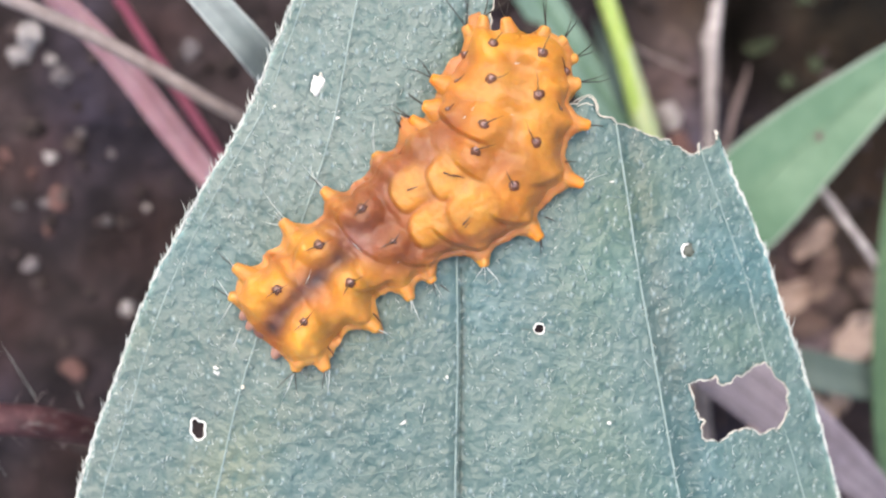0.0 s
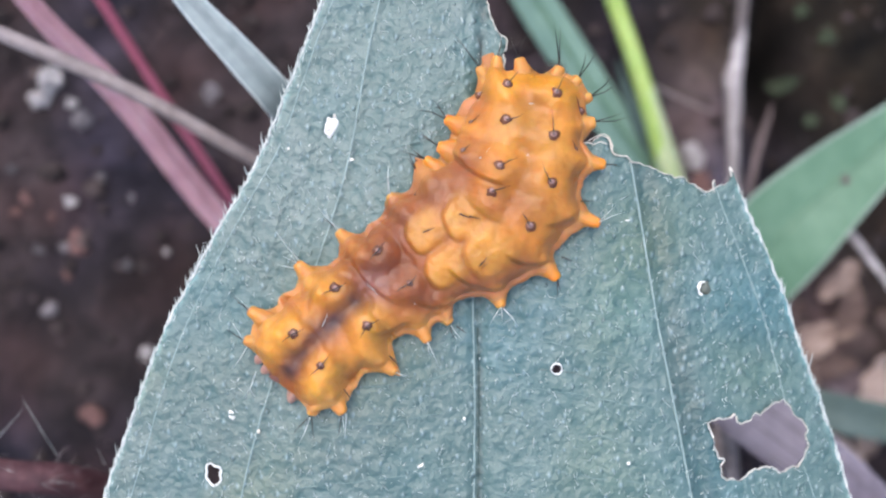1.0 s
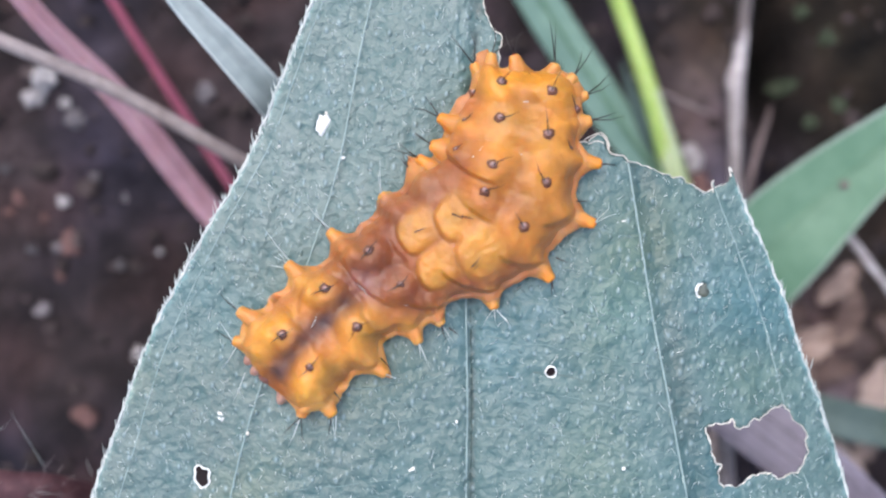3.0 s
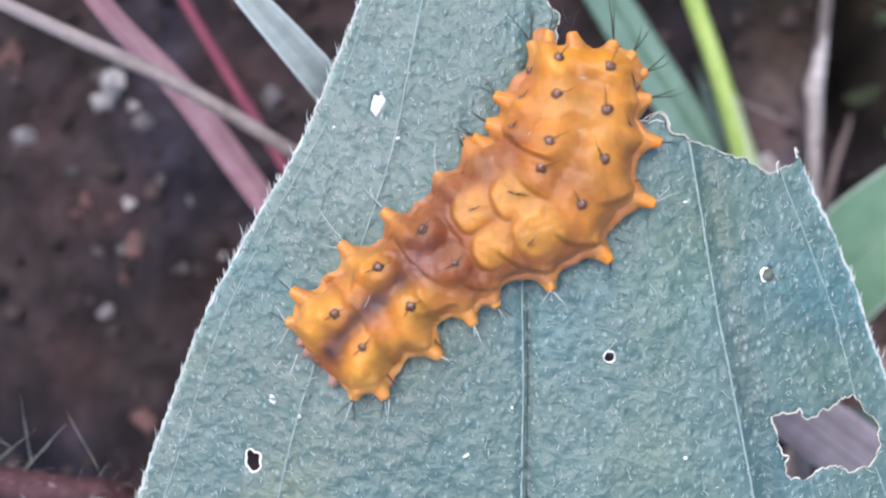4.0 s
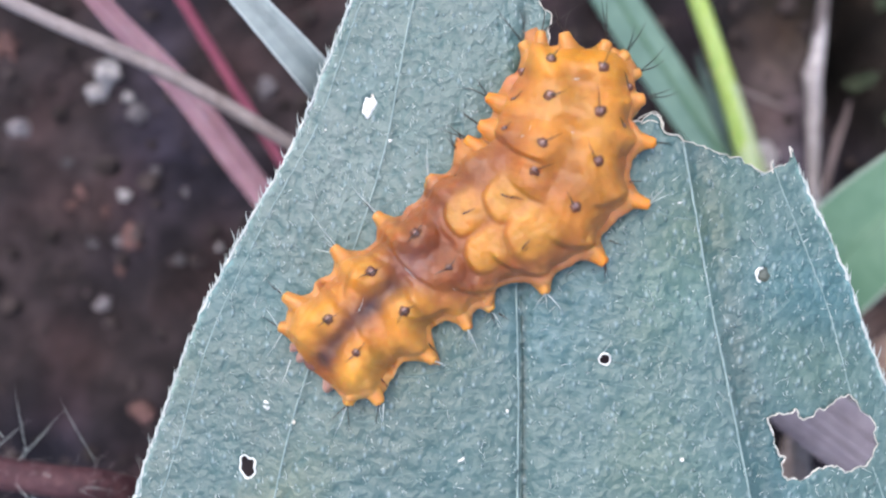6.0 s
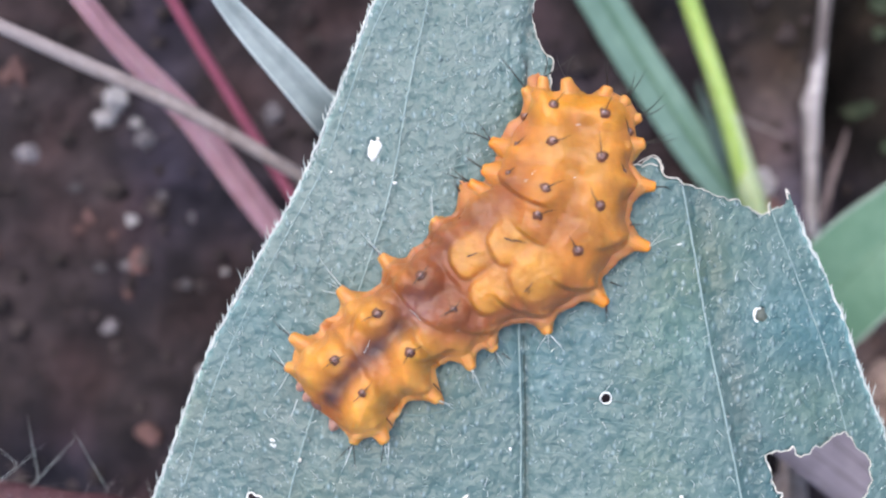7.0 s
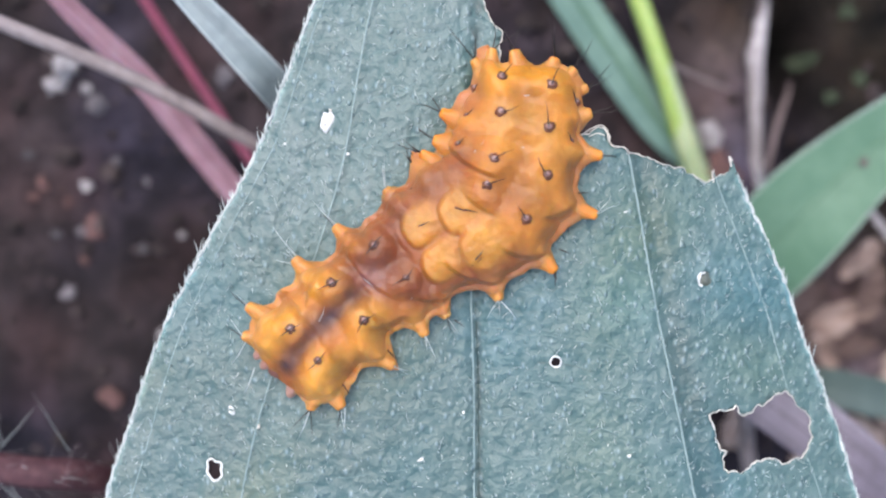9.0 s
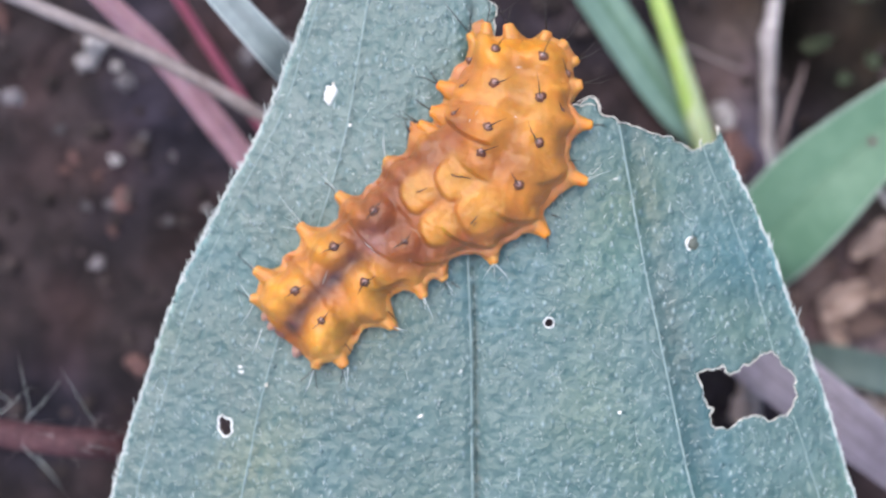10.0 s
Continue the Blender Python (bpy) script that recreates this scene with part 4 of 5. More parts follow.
    for hx, hy, hr, amt in ochre:
        k = blend(k, (0.54, 0.255, 0.04), amt * np.exp(-((x - hx) ** 2 + (y - hy) ** 2) / (hr * hr)))
    for hx, hy, hr, amt in golden:
        k = blend(k, gold, amt * np.exp(-((x - hx) ** 2 + (y - hy) ** 2) / (hr * hr)))
    waist = [(-4.78, -1.89, 1.4, 0.9), (-5.34, -1.07, 2.33, 0.5), (-3.11, 2.56, 1.24, 0.9), (0.59, 5.22, 1.01, 0.7), (4.3, -1.82, 1.4, 0.6), (-2, -3.3, 1.17, 0.5), (1.33, 5.59, 1.17, 0.5), (-2.74, -1.07, 1.56, 0.5),
             (-3.48, 1.15, 1.32, 0.8), (-1.63, 3.37, 1.17, 0.9), (-0.44, 3.3, 1.4, 0.6), (1.15, 4.04, 1.09, 0.5), (-0.33, 4.56, 1.17, 0.8), (-0.7, -2.93, 1.32, 0.7), (1.7, -2.9, 1.17, 0.8), (-3.11, -2.56, 1.4, 0.5)]
    waist += [(-3.5, -0.4, 1.9, 0.55), (-2.3, 2.2, 1.5, 0.6), (-1.3, -3.1, 1.3, 0.6), (2.6, -2.9, 1.3, 0.6), (6.0, -1.5, 0.9, 0.5), (8.4, 1.2, 0.8, 0.4), (5.41, 4.48, 1.01, 0.25), (5.78, 9.67, 0.93, 0.3), (5.59, 7.45, 0.86, 0.3), (3.56, 2.63, 1.56, 0.3), (-10.52, -9.23, 1.17, 0.5), (-4.96, 0.78, 1.01, 0.5), (5.5, 5.5, 0.7, 0.35), (5.2, 2.9, 1.2, 0.35)]
    for hx, hy, hr, amt in waist:
        k = blend(k, brown, amt * np.exp(-((x - hx) ** 2 + (y - hy) ** 2) / (hr * hr)))
    # brown joints, with shade of the creases and plate edges put in
    k = blend(k, (0.26, 0.075, 0.025), 0.75 * seam_shade * (up > 0))
    k = blend(k, (0.6, 0.285, 0.038), 0.75 * pad)
    k = blend(k, (0.25, 0.12, 0.11), 0.6 * np.exp(-((x + 4.51) ** 2 + (y + 2.41) ** 2) / 1.3))
    stripe = [(-10.22, -8.04), (-8.98, -6.35), (-7.29, -4.77), (-5.79, -3.53)]
    d = np.min([off_line(x, y, a, b) for a, b in zip(stripe, stripe[1:])], axis=0)
    k = blend(k, dusk, 0.9 * np.exp(-((d / 0.8) ** 2)) * (0.95 + 0.3 * field_noise(x, y, 0.9, 8)))
    # side fold and gaps between lobes: crevice shade put into the colour
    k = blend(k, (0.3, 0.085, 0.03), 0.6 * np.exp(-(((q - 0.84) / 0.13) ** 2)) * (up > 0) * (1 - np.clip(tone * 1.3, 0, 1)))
    k = blend(k, (0.66, 0.33, 0.15), 0.55 * rim * (0.7 + 0.3 * field_noise(x, y, 1.0, 12)))
    k *= (1 + 0.22 * field_noise(x, y, 0.55, 2) + 0.12 * field_noise(x, y, 1.9, 7))[..., None]
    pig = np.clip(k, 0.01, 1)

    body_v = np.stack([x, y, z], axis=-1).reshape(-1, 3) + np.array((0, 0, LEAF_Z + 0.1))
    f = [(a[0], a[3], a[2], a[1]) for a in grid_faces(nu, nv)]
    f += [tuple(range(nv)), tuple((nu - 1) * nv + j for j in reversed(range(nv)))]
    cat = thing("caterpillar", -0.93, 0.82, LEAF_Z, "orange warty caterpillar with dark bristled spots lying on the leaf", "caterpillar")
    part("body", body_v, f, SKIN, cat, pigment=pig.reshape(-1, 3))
    back_v = body_v.reshape(nu, nv, 3)[:, :upper].reshape(-1, 3)

    def surface(px, py):
        return back_v[np.argmin((back_v[:, 0] - px) ** 2 + (back_v[:, 1] - py) ** 2), 2]

    rng = np.random.default_rng(12)
    for n, (px, py, r) in enumerate(WARTS):
        pz = surface(px, py)
        ring = part("wart", *lump(px, py, pz - 0.05, r * 0.9, r * 0.85, r * 0.42, n, 0.4, 12, 18), WART_RING, cat, "dark brown wart" if n == 0 else "")
        part("wart_tip", *lump(px + 0.03, py + 0.06, pz + r * 0.26, r * 0.48, r * 0.45, r * 0.3, n + 30, 0.2, 8, 12), WART_TIP, ring)
        for s in range(1 if py > 0 else 2):
            a = rng.uniform(-0.3, 0.3) + ((1.0 if py > 10 else 0.5 if px < 5 else 1.75) if py > 0 else 0.7 + math.pi * s)
            way = (math.cos(a), math.sin(a), rng.uniform(0.3, 0.6) if py > 0 else 0.35)
            part("bristle", *hairs([(px, py, pz + r * 0.7)], [way], [rng.uniform(2.7, 4.3) * r if py > 0 else rng.uniform(0.8, 1.2)], 0.055, 0.25, n + s), BRISTLE, ring)

    for n, ((root, d), (tx, ty, tz, r)) in enumerate(zip(ways, CONES)):
        vivid = n in (7, 8, 9) or n >= 21
        tz += LEAF_Z
        rows = [(*(root - d * 0.1), tz - 0.35, r * 2.1), (*(root + d * 0.3), tz - 0.1, r * 1.5), (*(root + d * 0.65), tz + 0.06, r * 1.0), (*(root + d * 0.88), tz + 0.12, r * 0.8),
                (*(root + d * 0.97), tz + 0.13, r * 0.55), (*(root + d), tz + 0.13, 0.05)]
        cv, cf = tube(rows, 36, 16, rough=0.25, seed=n)
        along = np.clip(((cv[:, :2] - root) @ d) / (d @ d), 0, 1)[:, None] ** 1.5
        tip_colour = np.array((0.78, 0.27, 0.018) if vivid else (0.66, 0.30, 0.07))
        cone = part("side_cone", cv, cf, SKIN, cat, "soft orange fleshy cone" if n == 0 else "", pigment=np.array((0.56, 0.23, 0.055)) * (1 - along) + tip_colour * along)
        for s in range(2):
            a = math.atan2(d[1], d[0]) + rng.normal(0, 0.5)
            dark = ty > 5 or rng.random() < 0.35
            part("bristle", *hairs([(*(root + d * 0.9), tz + 0.3)], [(math.cos(a), math.sin(a), rng.uniform(0.1, 0.8))], [rng.uniform(1.2, 2.4) * (1.5 if n < 7 else 1)], 0.055 if dark else 0.035, 0.3, n * 3 + s),
                 BRISTLE if dark else HAIR, cone)
    # loose bristles on the plates
    for px, py, a in ((2.37, -1.13, 0.9), (2.2, -1.5, 0.7), (-1.3, 1.1, 0.4), (1.09, 2.3, -0.4), (1.7, 2.15, -0.25), (-3.58, -7.16, -0.8), (-6.61, -9.45, -0.9), (9.26, 3.23, 0.0), (8.01, -0.51, -0.4), (0.93, -5.21, -0.6), (-1.91, 3.62, 0.5)):
        part("bristle", *hairs([(px, py, surface(px, py))], [(math.cos(a), math.sin(a), 0.45)], [1.0], 0.06, 0.2, 5), BRISTLE, cat)
    # white strands added in place of bright glints on the skin
    for px, py, a in ((5.68, 9.57, 0.1), (5.49, 6.15, -0.2), (-5.02, -2.3, -0.8), (-7.94, -5.1, 1.2), (-1.91, -3.66, 0.6), (2.37, 5.87, 0.9)):
        part("bristle", *hairs([(px, py, surface(px, py))], [(math.cos(a), math.sin(a), 0.25)], [1.1], 0.03, 0.6, 5), HAIR, cat, "short white bristle")
    # long pale hairs beside the cones of the front
    for px, py, a, length in ((-9.7, -0.8, 2.2, 2.8), (-7.0, 1.3, 2.3, 2.4), (-10.0, -1.3, 2.9, 1.2), (-13.2, -6.6, -2.2, 2.0), (-12.6, -8.3, -2.0, 2.2), (-8.9, -11.2, -2.0, 2.4), (-6.5, -11.1, -1.7, 1.8), (4.1, -4.0, -0.9, 1.6)):
        part("bristle", *hairs([(px, py, LEAF_Z + 1.5)], [(math.cos(a), math.sin(a), 0.05)], [length], 0.05, 0.2, 6), HAIR, cat, "long white bristle")
    # head tucked under the front, mouth parts and feet
    part("head", *lump(-10.9, -8.3, LEAF_Z + 0.9, 1.0, 0.9, 0.7, 3, 0.15), HEAD, cat, "small brown head under the front fold")
    for ax, ay, bx, by in ((-12.6, -7.6, -11.8, -7.1), (-12.15, -8.3, -11.5, -7.8), (-10.35, -10.25, -10.0, -9.5)):
        part("foot", *tube([(bx, by, LEAF_Z + 1.1, 0.5), ((ax + bx) / 2, (ay + by) / 2, LEAF_Z + 0.85, 0.46), (ax, ay, LEAF_Z + 0.5, 0.32), (ax, ay, LEAF_Z + 0.1, 0.1)], 18, 12, rough=0.2), FOOT, cat)
    return cat


# ---- plants round the leaf ----
def build_plants():
    def plant(name, label, category, base, rows, mat, part_name, make):
        ob = thing(name, base[0], base[1], 0, label, category)
        part(part_name, *make(rows), mat, ob)
        return ob

    pink = plant("pink_stem", "pale pink flat grass stem leaning over the soil", "grass stem", (-17.8, -6.2, 0),
                 [(-18.1, -6.31, -2, 0.9), (-20.47, -0.83, 6, 1.15), (-25.58, 6.82, 12, 1.3), (-30.5, 14.41, 18, 1.2), (-35.6, 20.55, 24, 0.95), (-40.6, 28.14, 30, 0.85), (-47.9, 38.5, 34, 0.8)], PINK, "stem",
                 lambda r: ribbon(r, 70, 13, fold=-0.35, thick=0.8, ribs=0.04))
    part("rib", *tube([(-20.4, -0.83, 6.4, 0.3), (-25.48, 6.79, 12.4, 0.35), (-30.38, 14.35, 18.4, 0.36), (-35.45, 20.46, 24.4, 0.3), (-40.42, 28.02, 30.4, 0.26)], 60, 10, rough=0.1), PINK, pink, "paler raised rib")
    magenta = plant("magenta_stem", "thin magenta grass stem behind the pink one", "grass stem", (-16.55, -3.7, 0),
          [(-17.9, -3.76, -2, 0.45), (-22.2, 4.56, 5, 0.52), (-28.2, 14.98, 10, 0.54), (-33.0, 23.87, 15, 0.55), (-36.7, 31.11, 19, 0.5), (-41.5, 39.36, 22, 0.5)], MAGENTA, "stem", lambda r: tube(r, 70, 12, rough=0.05))
    dry = plant("dry_stalk", "pale tan dry stalk crossing the pink stems", "stalk", (-9.03, 4.45, 0),
          [(-9.18, 3.89, -2, 0.5), (-12.38, 5.7, 14, 0.58), (-16.62, 7.85, 23, 0.62), (-26.53, 13.45, 28, 0.64), (-35.88, 17.45, 32, 0.64), (-45.14, 21.44, 36, 0.5), (-60.42, 27.98, 36, 0.4)], TAN, "stalk", lambda r: tube(r, 80, 14, rough=0.06))
    grey_rows = [(-9.18, 2.61, -2, 0.9), (-9.9, 7.2, 22, 1.4), (-12.97, 11.89, 34, 1.42), (-16.02, 15.32, 36, 1.25), (-19.45, 19.02, 37, 0.92), (-21.9, 21.98, 38, 0.5), (-24.03, 24.75, 38, 0.06)]
    grey = plant("grass_leaf", "grey-green grass leaf with fine ribs", "grass leaf", (-9.03, 2.57, 0), grey_rows, GREY_BLADE, "blade", lambda r: ribbon(r, 60, 25, fold=0.1, thick=0.18, ribs=0.05))
    for u in (-0.95, 0.95):
        part("edge", *tube(blade_line(grey_rows, u, 0.09), 60, 8), WAX, grey, "pale waxy edge")
    for u in (-0.1, 0.08, 0.24, 0.4):
        part("rib", *tube(blade_line(grey_rows, u, 0.028), 60, 6), DARK_RIB, grey)
    grass = plant("grass_plant", "grass plant with a lime stalk and a folded blue-green blade", "grass", (29.54, 0.71, -4),
                  [(30.68, 0.72, -6, 0.8), (25.77, 6.81, -3, 1.35), (21.36, 11.31, -1, 1.95), (15.91, 18.71, 1, 2.25), (10.14, 26.94, 3, 2.2), (3.96, 36.68, 5, 1.8), (-1.43, 45.88, 6, 0.3)], TEAL_BLADE, "blade",
                  lambda r: ribbon(r, 60, 17, fold=-0.55, thick=0.2, ribs=0.03))
    part("midrib", *tube([(25.77, 6.81, -3, 0.24), (21.55, 11.12, -1, 0.26), (15.91, 18.71, 1, 0.26), (10.14, 26.94, 3, 0.24), (3.96, 36.68, 5, 0.18)], 40, 8), GREEN_BLADE, grass)
    # dark ribbon added to stand in for shade on the blade's right half
    part("sheath", *ribbon([(19.15, 21.02, 0.2, 0.08), (19.93, 18.87, 0, 0.5), (20.84, 16.39, -0.2, 0.85), (22.39, 12.64, -0.4, 0.95), (25.45, 7.45, -3, 0.5)], 40, 9, fold=0.1, thick=0.2, lean=-0.95), DULL_BLADE, grass, "dark green sheath beside the stalk")
    stalk = part("stalk", *tube([(29.24, 0.72, -6, 0.9), (25.16, 8.28, -1, 1), (22, 17.32, 2, 1), (18.35, 26.71, 4, 0.96), (14.64, 35.76, 6, 0.9), (10.29, 47.99, 8, 0.7)], 60, 14, rough=0.04, ridge=0.04), LIME, grass,
         "bright yellow-green stalk")
    part("stalk_base", *tube([(29.5, 0.8, -6, 1.05), (25.45, 8.36, -1, 1.3), (23.8, 12.75, 0.45, 1.2), (22.05, 17.34, 2, 1.0)], 40, 14, rough=0.05, ridge=0.05), PALE_STALK, stalk,
         "pale whitish-green sheath at the foot of the stalk")
    twig = plant("dead_twig", "bleached grey dead twig lying on the soil", "twig", (33.18, 2.68, -5),
          [(34.52, 1.4, -8, 0.65), (33.57, 9.21, -5, 0.72), (33.37, 15.61, -4, 0.8), (33.24, 18.85, -4, 1.05), (33.69, 21.45, -4, 0.72), (34.5, 28.57, -4, 0.56), (35.4, 38.94, -4, 0.5), (35.73, 54.04, -3, 0.45)], TWIG, "stem",
          lambda r: tube(r, 80, 14, rough=0.35, seed=3))
    part("bark", *tube([(33.95, 23.6, -4, 0.66), (34.5, 28.57, -4, 0.63), (35.4, 38.94, -4, 0.56), (35.73, 54.04, -3, 0.5)], 60, 14, rough=0.4, seed=9), BARK, twig, "grey-brown bark left on the twig")
    plant("rootlet", "thin pale dry rootlet lying on the soil", "root", (26, 17.7, -4),
          [(21.0, 20.2, -3.5, 0.1), (22.6, 19.2, -2.6, 0.13), (25.9, 17.5, -2.4, 0.14), (29.5, 16.0, -2.8, 0.12), (31.5, 15.6, -4.5, 0.08)], TAN, "root", lambda r: tube(r, 40, 8, rough=0.3, seed=6))
    plant("brown_twig", "thin grey-brown twig lying on the soil", "twig", (35.66, 7.9, -5),
          [(34.86, 6.22, -4, 0.45), (36.15, 11.4, -4, 0.4), (37.49, 14.76, -5, 0.3), (38.32, 16.86, -6, 0.15)], BROWN_TWIG, "stem", lambda r: tube(r, 50, 10, rough=0.4, seed=5))
    broad_rows = [(29.04, -13.43, -6, 1.6), (30.3, -5.3, 4, 4.6), (34.8, 1.3, 8, 5.1), (39.75, 6.65, 10, 4.2), (44.17, 10.87, 12, 3.1), (48.89, 15.01, 13, 1.9), (54.75, 19.14, 13, 0.1)]
    blade = plant("broad_leaf", "broad smooth green grass leaf with a small brown spot", "grass leaf", (29.3, -12.79, -3), broad_rows, GREEN_BLADE, "blade", lambda r: ribbon(r, 60, 25, fold=0.14, thick=0.22, ribs=0.025))
    part("midrib", *tube(blade_line(broad_rows, 0.0, 0.2, 0.0), 60, 8), GREEN_BLADE, blade)
    for u in (-0.985, 0.985):
        part("edge", *tube(blade_line(broad_rows, u, 0.17, 0.14), 60, 8), PALE_EDGE, blade, "pale green edge")
    part("spot", *lump(*(40.66, 7.01, 10.7), 0.38, 0.46, 0.14, 2, 0.3), BROWN_TWIG, blade, "brown spot")
    plant("side_blade", "dark green upright grass blade beside the dead leaves", "grass blade", (50.38, -14.13, 0),
          [(54.27, 9.57, -1.0, 0.6), (51.55, -1.93, 3.0, 1.3), (50.38, -14.13, 5.0, 1.7), (51.21, -25.37, 4.0, 1.7), (56.13, -39.99, -3.0, 1.2)], DEEP_BLADE, "blade", lambda r: ribbon(r, 50, 13, fold=0.2, thick=0.2))
    plant("grey_twig", "thin grey twig on the soil", "twig", (44.25, 3.2, 0),
          [(40.77, 6.9, 1, 0.4), (43.97, 1.27, 4, 0.45), (47.91, -3.88, 4, 0.4), (54.44, -12.37, 1, 0.3)], TWIG, "stem", lambda r: tube(r, 40, 10, rough=0.3, seed=8))
    plant("low_blade", "dull blue-green blade lying low behind the leaf", "grass blade", (38.61, -16.23, 0),
          [(27.92, -16.5, -4, 0.9), (38.85, -16.8, 3, 1.9), (43.36, -17.8, 4, 2.1), (49.85, -19.2, 3, 1.9), (63.23, -22.4, -4, 0.6)], DULL_BLADE, "blade", lambda r: ribbon(r, 50, 13, fold=0.2, thick=0.2))
    lilac_rows = [(23.45, -10.68, -1, 1.8), (27.66, -14.14, 12, 2.9), (32.59, -17.95, 16, 3), (38.45, -22.61, 17, 2.7), (48.22, -30.65, 12, 1.6), (62.43, -41.3, 0, 0.7)]
    lilac = plant("lilac_blade", "dry lilac-grey grass blade under the leaf hole", "grass blade", (24.82, -13.73, 0), lilac_rows, LILAC, "blade", lambda r: ribbon(r, 60, 17, fold=0.1, thick=0.22))
    for u in (-0.7, -0.42, -0.15, 0.2, 0.5, 0.78):
        part("rib", *tube(blade_line(lilac_rows, u, 0.1), 60, 6), DRY_RIB if u in (-0.42, 0.2, 0.78) else LILAC, lilac)
    plant("fallen_twig", "dull pinkish dry stem under the leaf hole", "stem", (32.19, -14.07, -3),
          [(32.01, -12.89, -4, 0.8), (29.87, -17.79, 6, 0.9), (29.75, -22.15, 8, 0.9), (31, -29.69, 6, 0.8), (35.38, -45.94, -4, 0.6)], TAN, "stem", lambda r: tube(r, 50, 12, rough=0.2, seed=2))
    # hairy red stem
    red = thing("red_stem", *(-44.12, -24.69, 0)[:2], 0, "dark red stem bristling with long white hairs", "stem")
    rows = [(-83.11, -19.37, -2, 1), (-48.16, -18.06, 26, 1.2), (-35.47, -18.05, 33, 1.25), (-30.49, -18.5, 33, 1.25), (-27.79, -20.67, 27, 1.15), (-23.2, -30.85, -2, 0.9)]
    v, f = tube(rows, 80, 16, rough=0.15, seed=4)
    part("stem", v, f, RED_STEM, red)
    rng = np.random.default_rng(21)
    pick = [i for i in range(len(v) - 2) if i % 16 < 10 and rng.random() < 0.45]
    mid = spline(rows, 80)[:, :3]
    ways = [(v[i] - mid[i // 16]) * 0.35 + rng.normal(0, 0.7, 3) + np.array((0.9, 0.0, 0.0)) for i in pick]
    hair = part("stem_hair", *hairs([v[i] for i in pick], ways, [rng.uniform(0.6, 1.8) for _ in pick], 0.018, 0.9, 3), GREY_HAIR, red, "short white hairs lying on the stem")
    for a, b in (((-30.58, -16.28, 34), (-32.7, -11.18, 36)), ((-36.62, -16.5, 34), (-32.52, -12.19, 35)), ((-36.04, -15.74, 34), (-36.19, -10.13, 36)), ((-39.62, -16.5, 34), (-35.08, -12.86, 35)), ((-37.83, -14.71, 34), (-39.59, -12.68, 35)),
                 ((-34.4, -17.29, 34.5), (-29.12, -19.4, 35)), ((-32.18, -18.18, 34.5), (-28.23, -18.42, 35)), ((-27.42, -17.44, 32), (-27.69, -15.79, 33)), ((-36.84, -18.29, 34), (-32.37, -23.21, 34)), ((-35.5, -19.18, 34), (-33.27, -21.86, 34))):
        d = np.array(b) - np.array(a)
        part("long_hair", *hairs([a], [d], [np.linalg.norm(d)], 0.03, 0.06, 5), HAIR, red)
    tagged(hair, kind="stuff")
    return dict(broad=blade, red=red, pink=pink, magenta=magenta, dry=dry, grey=grey, grass=grass, twig=twig, stalk=stalk)


